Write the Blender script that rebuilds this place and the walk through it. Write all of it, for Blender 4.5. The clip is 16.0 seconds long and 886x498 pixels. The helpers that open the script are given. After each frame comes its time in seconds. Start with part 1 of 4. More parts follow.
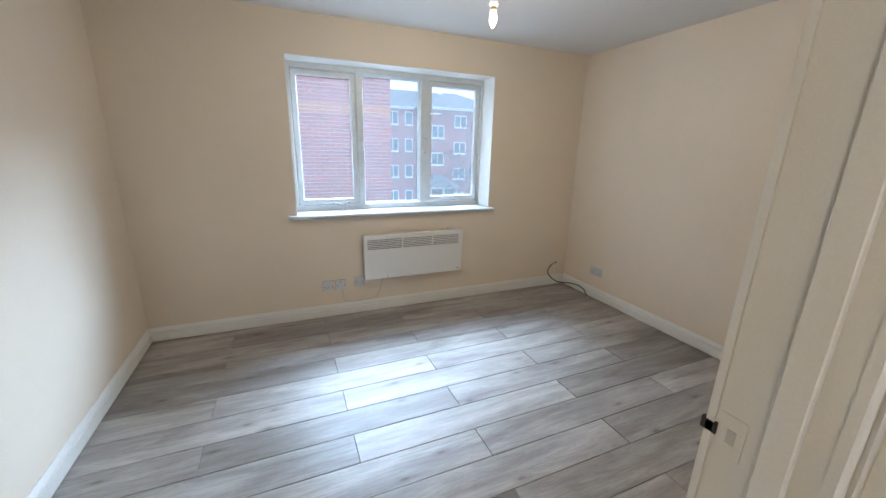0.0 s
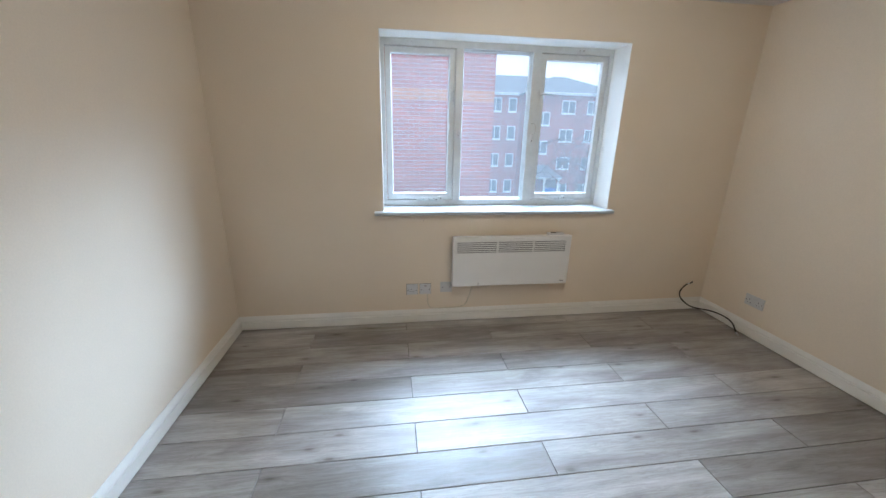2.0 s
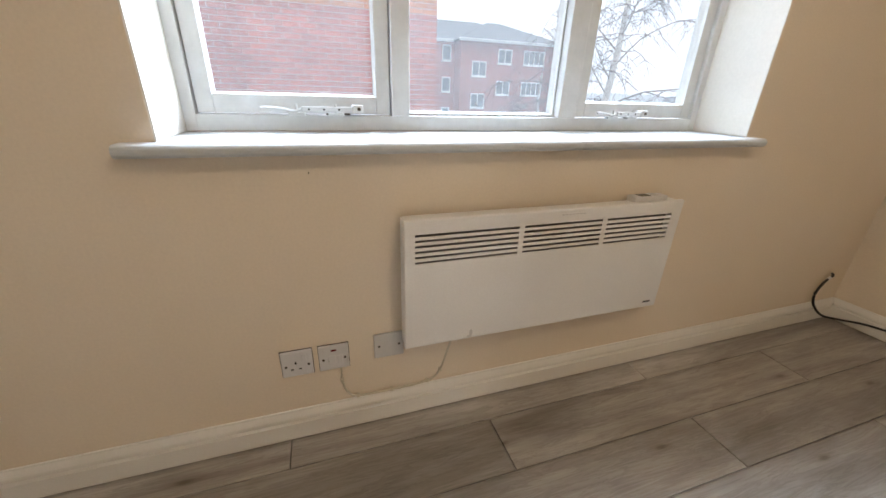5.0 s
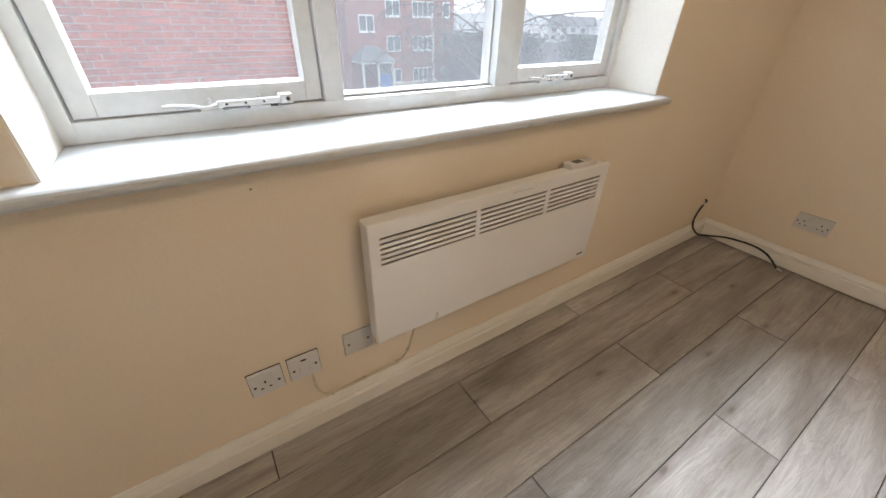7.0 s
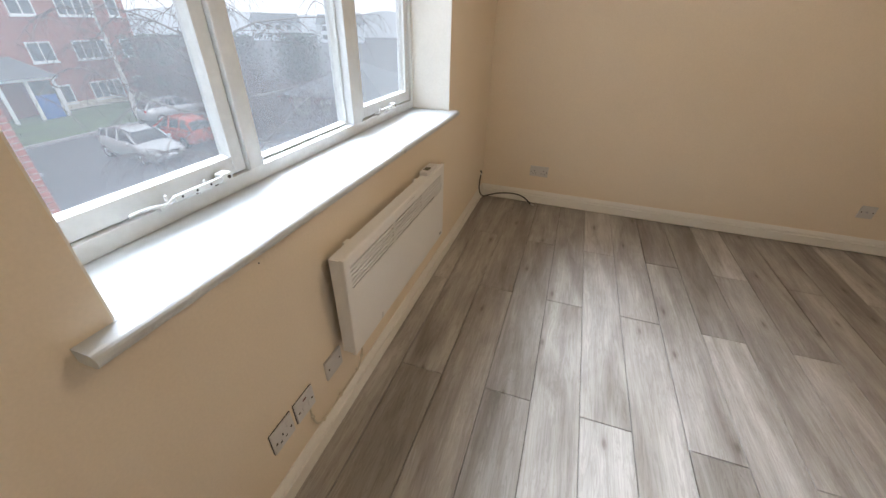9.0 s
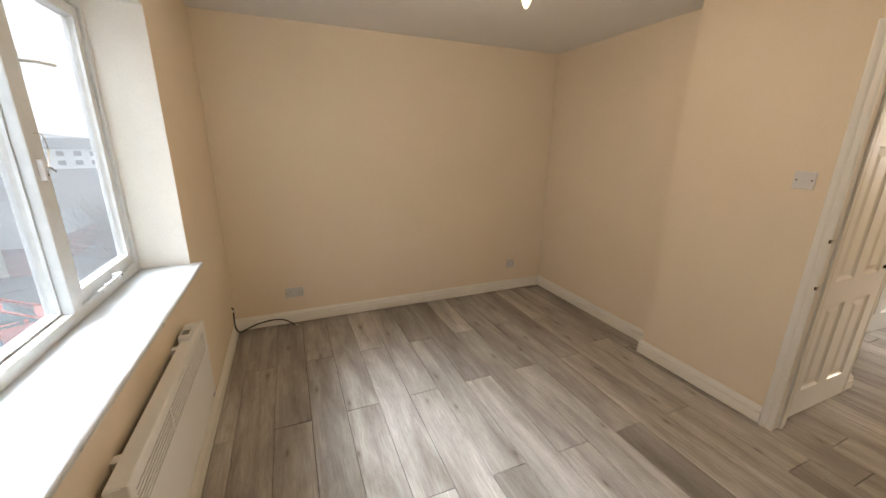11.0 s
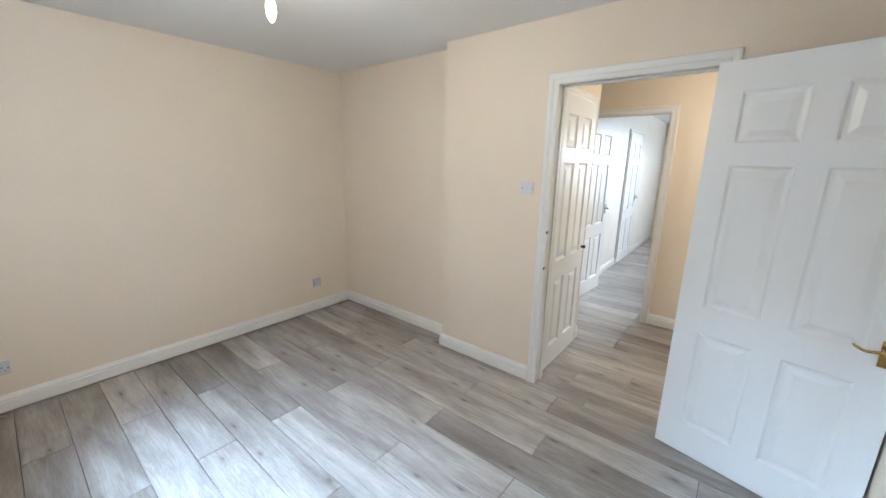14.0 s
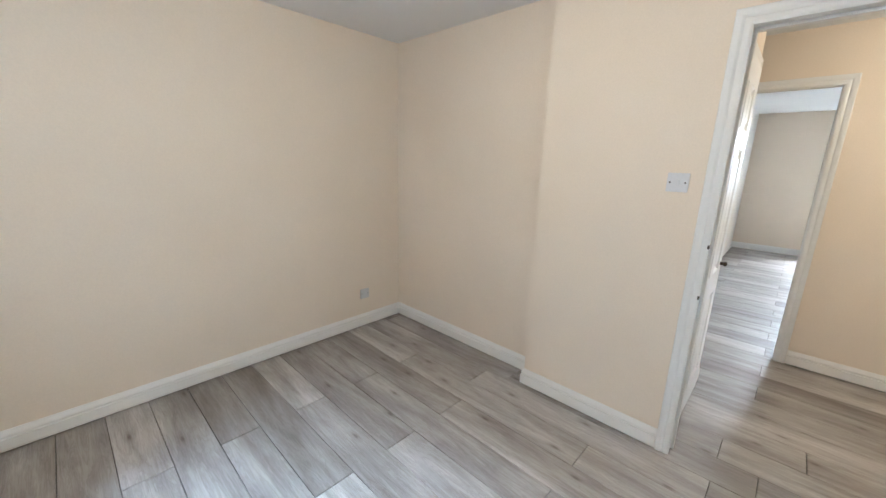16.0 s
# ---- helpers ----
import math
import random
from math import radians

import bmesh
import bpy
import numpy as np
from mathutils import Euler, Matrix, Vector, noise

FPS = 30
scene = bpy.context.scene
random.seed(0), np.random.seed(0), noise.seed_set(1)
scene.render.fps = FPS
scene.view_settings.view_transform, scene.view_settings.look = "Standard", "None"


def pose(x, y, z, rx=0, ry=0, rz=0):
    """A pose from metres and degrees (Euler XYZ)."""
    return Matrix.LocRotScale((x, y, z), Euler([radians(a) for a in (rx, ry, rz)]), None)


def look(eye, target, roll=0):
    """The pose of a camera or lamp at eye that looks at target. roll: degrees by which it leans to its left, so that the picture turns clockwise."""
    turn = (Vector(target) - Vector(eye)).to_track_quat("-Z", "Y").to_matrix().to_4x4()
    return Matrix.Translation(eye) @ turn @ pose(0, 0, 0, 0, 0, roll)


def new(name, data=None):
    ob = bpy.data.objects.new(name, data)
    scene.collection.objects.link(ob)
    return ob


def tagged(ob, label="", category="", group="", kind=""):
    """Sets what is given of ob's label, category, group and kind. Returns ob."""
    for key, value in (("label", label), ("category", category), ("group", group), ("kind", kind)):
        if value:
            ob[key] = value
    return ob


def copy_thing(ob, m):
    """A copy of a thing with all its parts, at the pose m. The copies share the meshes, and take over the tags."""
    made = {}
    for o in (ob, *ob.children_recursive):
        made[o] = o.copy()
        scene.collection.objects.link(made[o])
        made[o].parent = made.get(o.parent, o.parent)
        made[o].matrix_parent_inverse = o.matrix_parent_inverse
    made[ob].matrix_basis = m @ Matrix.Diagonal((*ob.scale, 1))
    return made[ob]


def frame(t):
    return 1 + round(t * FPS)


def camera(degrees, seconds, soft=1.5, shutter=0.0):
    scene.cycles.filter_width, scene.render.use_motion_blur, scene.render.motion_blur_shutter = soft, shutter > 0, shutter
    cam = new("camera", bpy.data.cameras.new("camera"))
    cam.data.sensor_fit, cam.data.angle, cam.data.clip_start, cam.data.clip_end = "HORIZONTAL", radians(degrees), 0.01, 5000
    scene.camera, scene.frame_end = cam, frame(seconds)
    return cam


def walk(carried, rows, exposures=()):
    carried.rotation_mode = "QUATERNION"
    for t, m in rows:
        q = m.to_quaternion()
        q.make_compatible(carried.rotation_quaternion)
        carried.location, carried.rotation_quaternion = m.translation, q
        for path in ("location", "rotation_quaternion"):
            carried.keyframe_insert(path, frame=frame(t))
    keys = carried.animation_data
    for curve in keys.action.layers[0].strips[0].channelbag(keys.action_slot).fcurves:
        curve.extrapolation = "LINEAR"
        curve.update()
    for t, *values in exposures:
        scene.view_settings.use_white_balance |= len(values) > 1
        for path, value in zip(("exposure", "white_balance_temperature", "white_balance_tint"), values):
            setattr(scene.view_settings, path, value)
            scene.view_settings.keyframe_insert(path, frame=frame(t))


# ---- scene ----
cam = camera(100.6, 16.0)
PATH = [
    (0, (1.022, -3.117, 1.454), (1.786, -1.345, 0.926), 1.4),
    (0.5, (1.0, -3.008, 1.45), (1.576, -1.181, 0.876), 1.3),
    (1, (1.052, -2.934, 1.438), (1.542, -1.088, 0.844), 1.2),
    (1.5, (1.127, -2.827, 1.465), (1.484, -0.952, 0.868), 1.1),
    (2, (1.148, -2.661, 1.452), (1.422, -0.772, 0.855), 1.2),
    (2.5, (1.145, -2.425, 1.44), (1.401, -0.534, 0.841), 1.3),
    (3, (1.121, -2.156, 1.401), (1.371, -0.267, 0.793), 1.2),
    (3.2, (1.113, -2.021, 1.393), (1.364, -0.134, 0.781), 1.1),
    (5.3, (1.45, -0.841, 1.004), (2.101, 0.83, 0.117), 1.6),
    (5.5, (1.457, -0.798, 1.016), (2.14, 0.807, 0.038), 1.5),
    (6, (1.445, -0.773, 1.028), (2.217, 0.748, -0.015), 1.6),
    (6.5, (1.395, -0.793, 1.1), (2.252, 0.669, 0.04), 1.9),
    (7, (1.326, -0.813, 1.152), (2.269, 0.586, 0.078), 1.6),
    (7.5, (1.247, -0.785, 1.164), (2.309, 0.534, 0.1), 2.0),
    (8, (1.169, -0.706, 1.186), (2.349, 0.503, 0.115), 2.1),
    (8.5, (1.012, -0.643, 1.238), (2.38, 0.36, 0.177), 2.0),
    (9, (0.843, -0.633, 1.334), (2.455, -0.11, 0.273), 1.5),
    (9.5, (0.73, -0.621, 1.436), (2.428, -0.398, 0.403), 1.3),
    (10, (0.675, -0.532, 1.505), (2.457, -0.54, 0.597), 1.9),
    (10.2, (0.668, -0.504, 1.519), (2.484, -0.698, 0.704), 1.7),
    (12.3, (0.682, -0.508, 1.533), (2.309, -1.576, 1.072), 1.3),
    (12.5, (0.661, -0.532, 1.546), (2.266, -1.631, 1.081), 1.2),
    (13, (0.622, -0.544, 1.53), (2.127, -1.781, 1.077), 1.3),
    (13.5, (0.604, -0.589, 1.534), (1.964, -1.981, 1.075), 1.1),
    (14, (0.576, -0.63, 1.533), (1.8, -2.142, 1.073), 1.0),
    (14.5, (0.583, -0.646, 1.539), (1.679, -2.252, 1.072), 0.9),
    (15, (0.661, -0.663, 1.517), (1.716, -2.295, 1.044), 0.9),
    (15.5, (0.919, -0.769, 1.475), (2.013, -2.375, 1.002), 1.0),
    (16, (1.284, -0.893, 1.447), (2.622, -2.303, 0.978), 1.5),
]
EXPOSURES = [
    (0.0, 0.1, 5350, 9), (3.2, -0.05, 5550, 10), (5.3, 0.08, 6600, 15), (8.0, 0.04, 6800, 16), (9.0, -0.06, 6650, 15), (10.2, -0.05, 7500, 16),
    (12.3, 0.3, 5850, 11), (14.0, 0.68, 5150, 7), (16.0, 0.72, 5150, 8),
]
walk(cam, [(t, look(eye, target, roll)) for t, eye, target, roll in PATH], exposures=EXPOSURES)

# ---- world, sun, large lights ----
world = bpy.data.worlds.new("overcast_sky")
scene.world = world
world.use_nodes = True
wn, wl = world.node_tree.nodes, world.node_tree.links
sky = wn.new("ShaderNodeTexSky")
sky.sky_type = "NISHITA"
sky.sun_disc = False
sky.sun_elevation, sky.sun_rotation = radians(38), radians(200)
sky.dust_density, sky.air_density = 5.0, 1.0
cloud = wn.new("ShaderNodeMix")
cloud.data_type = "RGBA"
cloud.inputs[0].default_value = 0.8
cloud.inputs[7].default_value = (19.0, 20.5, 22.0, 1)
wl.new(sky.outputs[0], cloud.inputs[6])
wl.new(cloud.outputs[2], wn["Background"].inputs[0])
wn["Background"].inputs[1].default_value = 0.058

sun_data = bpy.data.lights.new("sun", "SUN")
sun_data.energy, sun_data.angle, sun_data.color = 0.8, radians(25), (1, 0.97, 0.93)
sun = new("sun", sun_data)
sun.matrix_world = look((0, 0, 30), (6, 12, 0))


def sky_panel(name, eye, target, wide, high, watts, color, spread):
    d = bpy.data.lights.new(name, "AREA")
    d.shape, d.size, d.size_y, d.energy, d.color, d.spread = "RECTANGLE", wide, high, watts, color, radians(spread)
    ob = new(name, d)
    ob.matrix_world = look(eye, target)
    return ob


# sky light of the two windows, from above and outside their openings
OPENING = (1.96, 0.2, 1.5)
sky_panel("window_daylight", (2.4, 6.5, 9.5), OPENING, 6.6, 4.4, 1200, (0.74, 0.88, 1.0), 90)
sky_panel("window_daylight_high", (2.3, 2.6, 9.0), OPENING, 6.0, 3.4, 40, (0.74, 0.88, 1.0), 60)
sky_panel("window_daylight_open_side", (9.0, 5.5, 5.3), OPENING, 6.0, 2.6, 740, (0.76, 0.89, 1.0), 90)
sky_panel("far_window_daylight_high", (0.45, -12.2, 4.9), (0.3, -9.7, 1.4), 3.0, 1.8, 850, (1.0, 0.96, 0.88), 100)
sky_panel("far_window_daylight", (-0.4, -13.6, 2.5), (0.3, -9.7, 1.4), 3.4, 2.2, 280, (1.0, 0.96, 0.88), 100)


def bulb_light(name, x, y, z, watts):
    d = bpy.data.lights.new(name, "POINT")
    d.energy, d.shadow_soft_size, d.color = watts, 0.012, (1.0, 0.80, 0.53)
    ob = new(name, d)
    ob.location = (x, y, z)


bulb_light("bulb_light", 2.0, -1.383, 2.05, 18)
bulb_light("hall_bulb_light", 0.4, -3.75, 2.05, 12)

# ---- materials ----
M = {}


def shader(name):
    m = bpy.data.materials.new(name)
    m.use_nodes = True
    M[name] = m
    return m, m.node_tree.nodes, m.node_tree.links, m.node_tree.nodes["Principled BSDF"]


def noise_node(n, l, scale, detail=4.0, rough=0.55, stretch=None, coord="Object", offset=None):
    tc = n.new("ShaderNodeTexCoord")
    mp = n.new("ShaderNodeMapping")
    if stretch:
        mp.inputs["Scale"].default_value = stretch
    l.new(tc.outputs[coord], mp.inputs[0])
    if offset:
        l.new(offset, mp.inputs["Location"])
    t = n.new("ShaderNodeTexNoise")
    t.inputs["Scale"].default_value = scale
    t.inputs["Detail"].default_value = detail
    t.inputs["Roughness"].default_value = rough
    l.new(mp.outputs[0], t.inputs[0])
    return t


def ramp(n, l, source, stops):
    r = n.new("ShaderNodeValToRGB")
    while len(r.color_ramp.elements) < len(stops):
        r.color_ramp.elements.new(0.5)
    for e, (p, c) in zip(r.color_ramp.elements, stops):
        e.position, e.color = p, (*c, 1)
    l.new(source, r.inputs[0])
    return r


def mixed(n, l, kind, fac, a, b):
    x = n.new("ShaderNodeMix")
    x.data_type, x.blend_type = "RGBA", kind
    for slot, v in ((0, fac), (6, a), (7, b)):
        if isinstance(v, (int, float)):
            x.inputs[slot].default_value = v
        elif isinstance(v, tuple):
            x.inputs[slot].default_value = (*v, 1)
        else:
            l.new(v, x.inputs[slot])
    return x.outputs[2]


def paint(name, color, rough=0.5, metal=0.0, vary=0.08, coarse=3.0, fine=90.0, bump=0.15, depth=0.002, random_tone=0.0, spec=0.5):
    m, n, l, p = shader(name)
    big = noise_node(n, l, coarse, 3)
    small = noise_node(n, l, fine, 5)
    lo, hi = tuple(c * (1 - vary) for c in color), tuple(min(1, c * (1 + vary * 0.6)) for c in color)
    base = ramp(n, l, big.outputs[0], ((0.3, lo), (0.7, hi))).outputs[0]
    grain = ramp(n, l, small.outputs[0], ((0.25, (0.93, 0.93, 0.93)), (0.75, (1, 1, 1)))).outputs[0]
    base = mixed(n, l, "MULTIPLY", 1.0, base, grain)
    if random_tone:
        info = n.new("ShaderNodeObjectInfo")
        tone = ramp(n, l, info.outputs["Random"], ((0, (1 - random_tone,) * 3), (1, (1, 1, 1)))).outputs[0]
        base = mixed(n, l, "MULTIPLY", 1.0, base, tone)
    l.new(base, p.inputs["Base Color"])
    rr = n.new("ShaderNodeMapRange")
    rr.inputs[3].default_value, rr.inputs[4].default_value = max(0.02, rough - 0.08), min(1, rough + 0.08)
    l.new(big.outputs[0], rr.inputs[0])
    l.new(rr.outputs[0], p.inputs["Roughness"])
    p.inputs["Metallic"].default_value = metal
    p.inputs["Specular IOR Level"].default_value = spec
    b = n.new("ShaderNodeBump")
    b.inputs["Strength"].default_value, b.inputs["Distance"].default_value = bump, depth
    l.new(small.outputs[0], b.inputs["Height"])
    l.new(b.outputs[0], p.inputs["Normal"])
    return m


paint("wall_cream", (0.81, 0.706, 0.572), 0.62, vary=0.035, coarse=1.3, fine=140, bump=0.16, depth=0.0015, spec=0.35)
paint("ceiling_white", (0.78, 0.77, 0.75), 0.8, vary=0.03, coarse=1.0, fine=120, bump=0.15, spec=0.2)
paint("reveal_white", (0.82, 0.79, 0.73), 0.5, vary=0.04, coarse=4, fine=110, bump=0.2)
paint("gloss_white", (0.80, 0.79, 0.76), 0.34, vary=0.015, coarse=2, fine=300, bump=0.02, depth=0.0005)
paint("skirting_white", (0.84, 0.82, 0.775), 0.36, vary=0.03, coarse=3, fine=300, bump=0.02, depth=0.0005)
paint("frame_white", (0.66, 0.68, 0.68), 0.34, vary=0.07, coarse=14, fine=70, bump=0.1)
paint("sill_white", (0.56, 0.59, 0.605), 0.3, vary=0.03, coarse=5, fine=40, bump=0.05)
paint("door_white", (0.80, 0.805, 0.80), 0.33, vary=0.012, coarse=2, fine=300, bump=0.04, depth=0.0005)
paint("heater_white", (0.80, 0.79, 0.77), 0.34, vary=0.02, coarse=3, fine=200, bump=0.05)
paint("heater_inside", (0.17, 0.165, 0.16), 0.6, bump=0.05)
paint("plastic_white", (0.70, 0.695, 0.70), 0.3, vary=0.02, bump=0.02)
paint("plastic_grey", (0.60, 0.59, 0.575), 0.35, vary=0.02, bump=0.02)
paint("hole_black", (0.012, 0.011, 0.01), 0.7, bump=0.0)
paint("rubber_black", (0.015, 0.015, 0.016), 0.38, bump=0.05)
paint("brass", (0.58, 0.43, 0.18), 0.13, metal=1.0, vary=0.08, bump=0.05)
paint("steel", (0.62, 0.62, 0.63), 0.28, metal=1.0, vary=0.06, bump=0.05)
paint("dark_metal", (0.09, 0.075, 0.06), 0.35, metal=0.9, bump=0.05)
paint("wire_cream", (0.66, 0.60, 0.48), 0.45, bump=0.03)
paint("red_neon", (0.16, 0.02, 0.02), 0.25, bump=0.0)
paint("lcd_grey", (0.16, 0.17, 0.15), 0.2, bump=0.0)
paint("logo_dark", (0.05, 0.05, 0.055), 0.4, bump=0.0)
paint("subfloor_dark", (0.06, 0.05, 0.04), 0.9, bump=0.2)
paint("concrete", (0.34, 0.33, 0.31), 0.85, bump=0.4)
paint("mortar", (0.50, 0.45, 0.40), 0.9, vary=0.12, coarse=6, fine=150, bump=0.5, depth=0.003)
paint("brick_red", (0.44, 0.115, 0.072), 0.85, vary=0.22, coarse=7, fine=70, bump=0.6, depth=0.004, random_tone=0.3)
paint("brick_orange", (0.56, 0.19, 0.06), 0.85, vary=0.2, coarse=7, fine=70, bump=0.6, depth=0.004, random_tone=0.25)
paint("slate_roof", (0.14, 0.155, 0.165), 0.7, vary=0.15, coarse=0.6, fine=9, bump=0.4, depth=0.02)
paint("upvc_white", (0.78, 0.80, 0.80), 0.35, vary=0.03, bump=0.02)
paint("asphalt", (0.075, 0.077, 0.08), 0.62, vary=0.25, coarse=0.5, fine=25, bump=0.5, depth=0.01)
paint("grass_green", (0.07, 0.11, 0.035), 0.95, vary=0.35, coarse=0.9, fine=14, bump=0.8, depth=0.03)
paint("kerb_stone", (0.32, 0.31, 0.29), 0.85, vary=0.12, bump=0.3)
paint("bark_white", (0.55, 0.52, 0.47), 0.85, vary=0.35, coarse=5, fine=20, bump=0.7, depth=0.01)
paint("twig_brown", (0.10, 0.07, 0.055), 0.85, vary=0.25, bump=0.4)
paint("twig_pale", (0.20, 0.18, 0.16), 0.85, vary=0.25, bump=0.4)
paint("leaf_dark", (0.035, 0.06, 0.028), 0.7, vary=0.4, coarse=2, fine=12, bump=0.3)
paint("car_silver", (0.55, 0.57, 0.58), 0.22, metal=0.55, vary=0.03, bump=0.0)
paint("car_red", (0.42, 0.05, 0.025), 0.22, vary=0.05, bump=0.0)
paint("car_black", (0.02, 0.024, 0.028), 0.15, vary=0.05, bump=0.0)
paint("car_glass", (0.03, 0.035, 0.04), 0.06, vary=0.02, bump=0.0)
paint("tyre_black", (0.02, 0.02, 0.02), 0.8, bump=0.3)
paint("lamp_clear", (0.6, 0.6, 0.6), 0.12, bump=0.0)
paint("lamp_red", (0.35, 0.02, 0.02), 0.15, bump=0.0)
paint("window_dark", (0.10, 0.13, 0.15), 0.1, vary=0.3, coarse=1.2, bump=0.0)
paint("door_blue", (0.03, 0.13, 0.42), 0.45, bump=0.05)
paint("render_cream", (0.62, 0.58, 0.48), 0.85, bump=0.2)
# pale grey-blue base colour carries the haze of distance
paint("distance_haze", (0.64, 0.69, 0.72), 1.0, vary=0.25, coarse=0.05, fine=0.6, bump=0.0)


def floor_wood():
    m, n, l, p = shader("laminate_grey_oak")
    info = n.new("ShaderNodeObjectInfo")
    shift = n.new("ShaderNodeVectorMath")
    shift.operation = "SCALE"
    comb = n.new("ShaderNodeCombineXYZ")
    for i in range(3):
        l.new(info.outputs["Random"], comb.inputs[i])
    l.new(comb.outputs[0], shift.inputs[0])
    shift.inputs[3].default_value = 37.0
    off = shift.outputs[0]
    def swirl(t, amount):
        t.inputs["Distortion"].default_value = amount
        return t
    band = noise_node(n, l, 1.0, 3, 0.5, (1.1, 7.5, 1), offset=off)
    grain = noise_node(n, l, 1.0, 8, 0.65, (3.5, 70, 1), offset=off)
    pore = noise_node(n, l, 1.0, 5, 0.6, (14, 260, 1), offset=off)
    blotch = noise_node(n, l, 3.2, 3, 0.5, (1, 1.8, 1), offset=off)
    swirl(band, 0.9)
    swirl(grain, 0.5)
    swirl(blotch, 1.0)
    vein = swirl(noise_node(n, l, 1.0, 6, 0.7, (2.2, 26, 1), offset=off), 2.2)
    c = ramp(n, l, band.outputs[0], ((0.28, (0.27, 0.245, 0.222)), (0.5, (0.415, 0.393, 0.37)), (0.72, (0.54, 0.52, 0.50)))).outputs[0]
    g = ramp(n, l, grain.outputs[0], ((0.3, (0.72, 0.70, 0.68)), (0.65, (1.05, 1.05, 1.05)))).outputs[0]
    c = mixed(n, l, "MULTIPLY", 0.65, c, g)
    pr = ramp(n, l, pore.outputs[0], ((0.3, (0.84, 0.83, 0.82)), (0.55, (1, 1, 1)))).outputs[0]
    c = mixed(n, l, "MULTIPLY", 0.5, c, pr)
    bl = ramp(n, l, blotch.outputs[0], ((0.35, (0.82, 0.81, 0.80)), (0.65, (1.08, 1.08, 1.08)))).outputs[0]
    c = mixed(n, l, "MULTIPLY", 0.5, c, bl)
    vr = ramp(n, l, vein.outputs[0], ((0.44, (1, 1, 1)), (0.5, (0.80, 0.78, 0.76)), (0.54, (1.06, 1.06, 1.06)))).outputs[0]
    c = mixed(n, l, "MULTIPLY", 0.8, c, vr)
    # knots
    tc = n.new("ShaderNodeTexCoord")
    mp = n.new("ShaderNodeMapping")
    mp.inputs["Scale"].default_value = (1.5, 4.4, 1)
    l.new(tc.outputs["Object"], mp.inputs[0])
    l.new(off, mp.inputs["Location"])
    v = n.new("ShaderNodeTexVoronoi")
    v.voronoi_dimensions = "2D"
    v.inputs["Scale"].default_value = 1.0
    l.new(mp.outputs[0], v.inputs["Vector"])
    k = ramp(n, l, v.outputs["Distance"], ((0.015, (0.38, 0.33, 0.29)), (0.045, (0.78, 0.76, 0.74)), (0.11, (1, 1, 1)))).outputs[0]
    c = mixed(n, l, "MULTIPLY", 0.8, c, k)
    tone = ramp(n, l, info.outputs["Random"], ((0, (0.72, 0.70, 0.68)), (0.5, (0.95, 0.945, 0.94)), (1, (1.14, 1.14, 1.14)))).outputs[0]
    c = mixed(n, l, "MULTIPLY", 1.0, c, tone)
    l.new(c, p.inputs["Base Color"])
    r = n.new("ShaderNodeMapRange")
    r.inputs[3].default_value, r.inputs[4].default_value = 0.30, 0.46
    l.new(grain.outputs[0], r.inputs[0])
    l.new(r.outputs[0], p.inputs["Roughness"])
    b = n.new("ShaderNodeBump")
    b.inputs["Strength"].default_value, b.inputs["Distance"].default_value = 0.25, 0.0012
    l.new(grain.outputs[0], b.inputs["Height"])
    l.new(b.outputs[0], p.inputs["Normal"])


floor_wood()


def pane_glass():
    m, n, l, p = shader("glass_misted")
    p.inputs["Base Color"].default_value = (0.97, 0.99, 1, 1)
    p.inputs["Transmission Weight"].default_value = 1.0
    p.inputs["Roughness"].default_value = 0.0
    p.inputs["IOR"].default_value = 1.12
    # besides slight misting, this milky layer imitates the haze outdoors
    haze_veil = n.new("ShaderNodeBsdfTranslucent")
    haze_veil.inputs[0].default_value = (0.92, 0.96, 1, 1)
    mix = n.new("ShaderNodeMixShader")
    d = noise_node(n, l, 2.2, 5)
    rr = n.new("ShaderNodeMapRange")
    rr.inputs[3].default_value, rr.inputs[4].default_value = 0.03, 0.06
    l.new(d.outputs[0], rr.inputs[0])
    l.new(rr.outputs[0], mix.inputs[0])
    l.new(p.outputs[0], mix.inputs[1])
    l.new(haze_veil.outputs[0], mix.inputs[2])
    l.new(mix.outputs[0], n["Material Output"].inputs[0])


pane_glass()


def bulb_glow():
    m, n, l, p = shader("bulb_glow")
    p.inputs["Base Color"].default_value = (0.9, 0.85, 0.7, 1)
    p.inputs["Emission Color"].default_value = (1, 0.78, 0.42, 1)
    p.inputs["Emission Strength"].default_value = 5.0


bulb_glow()


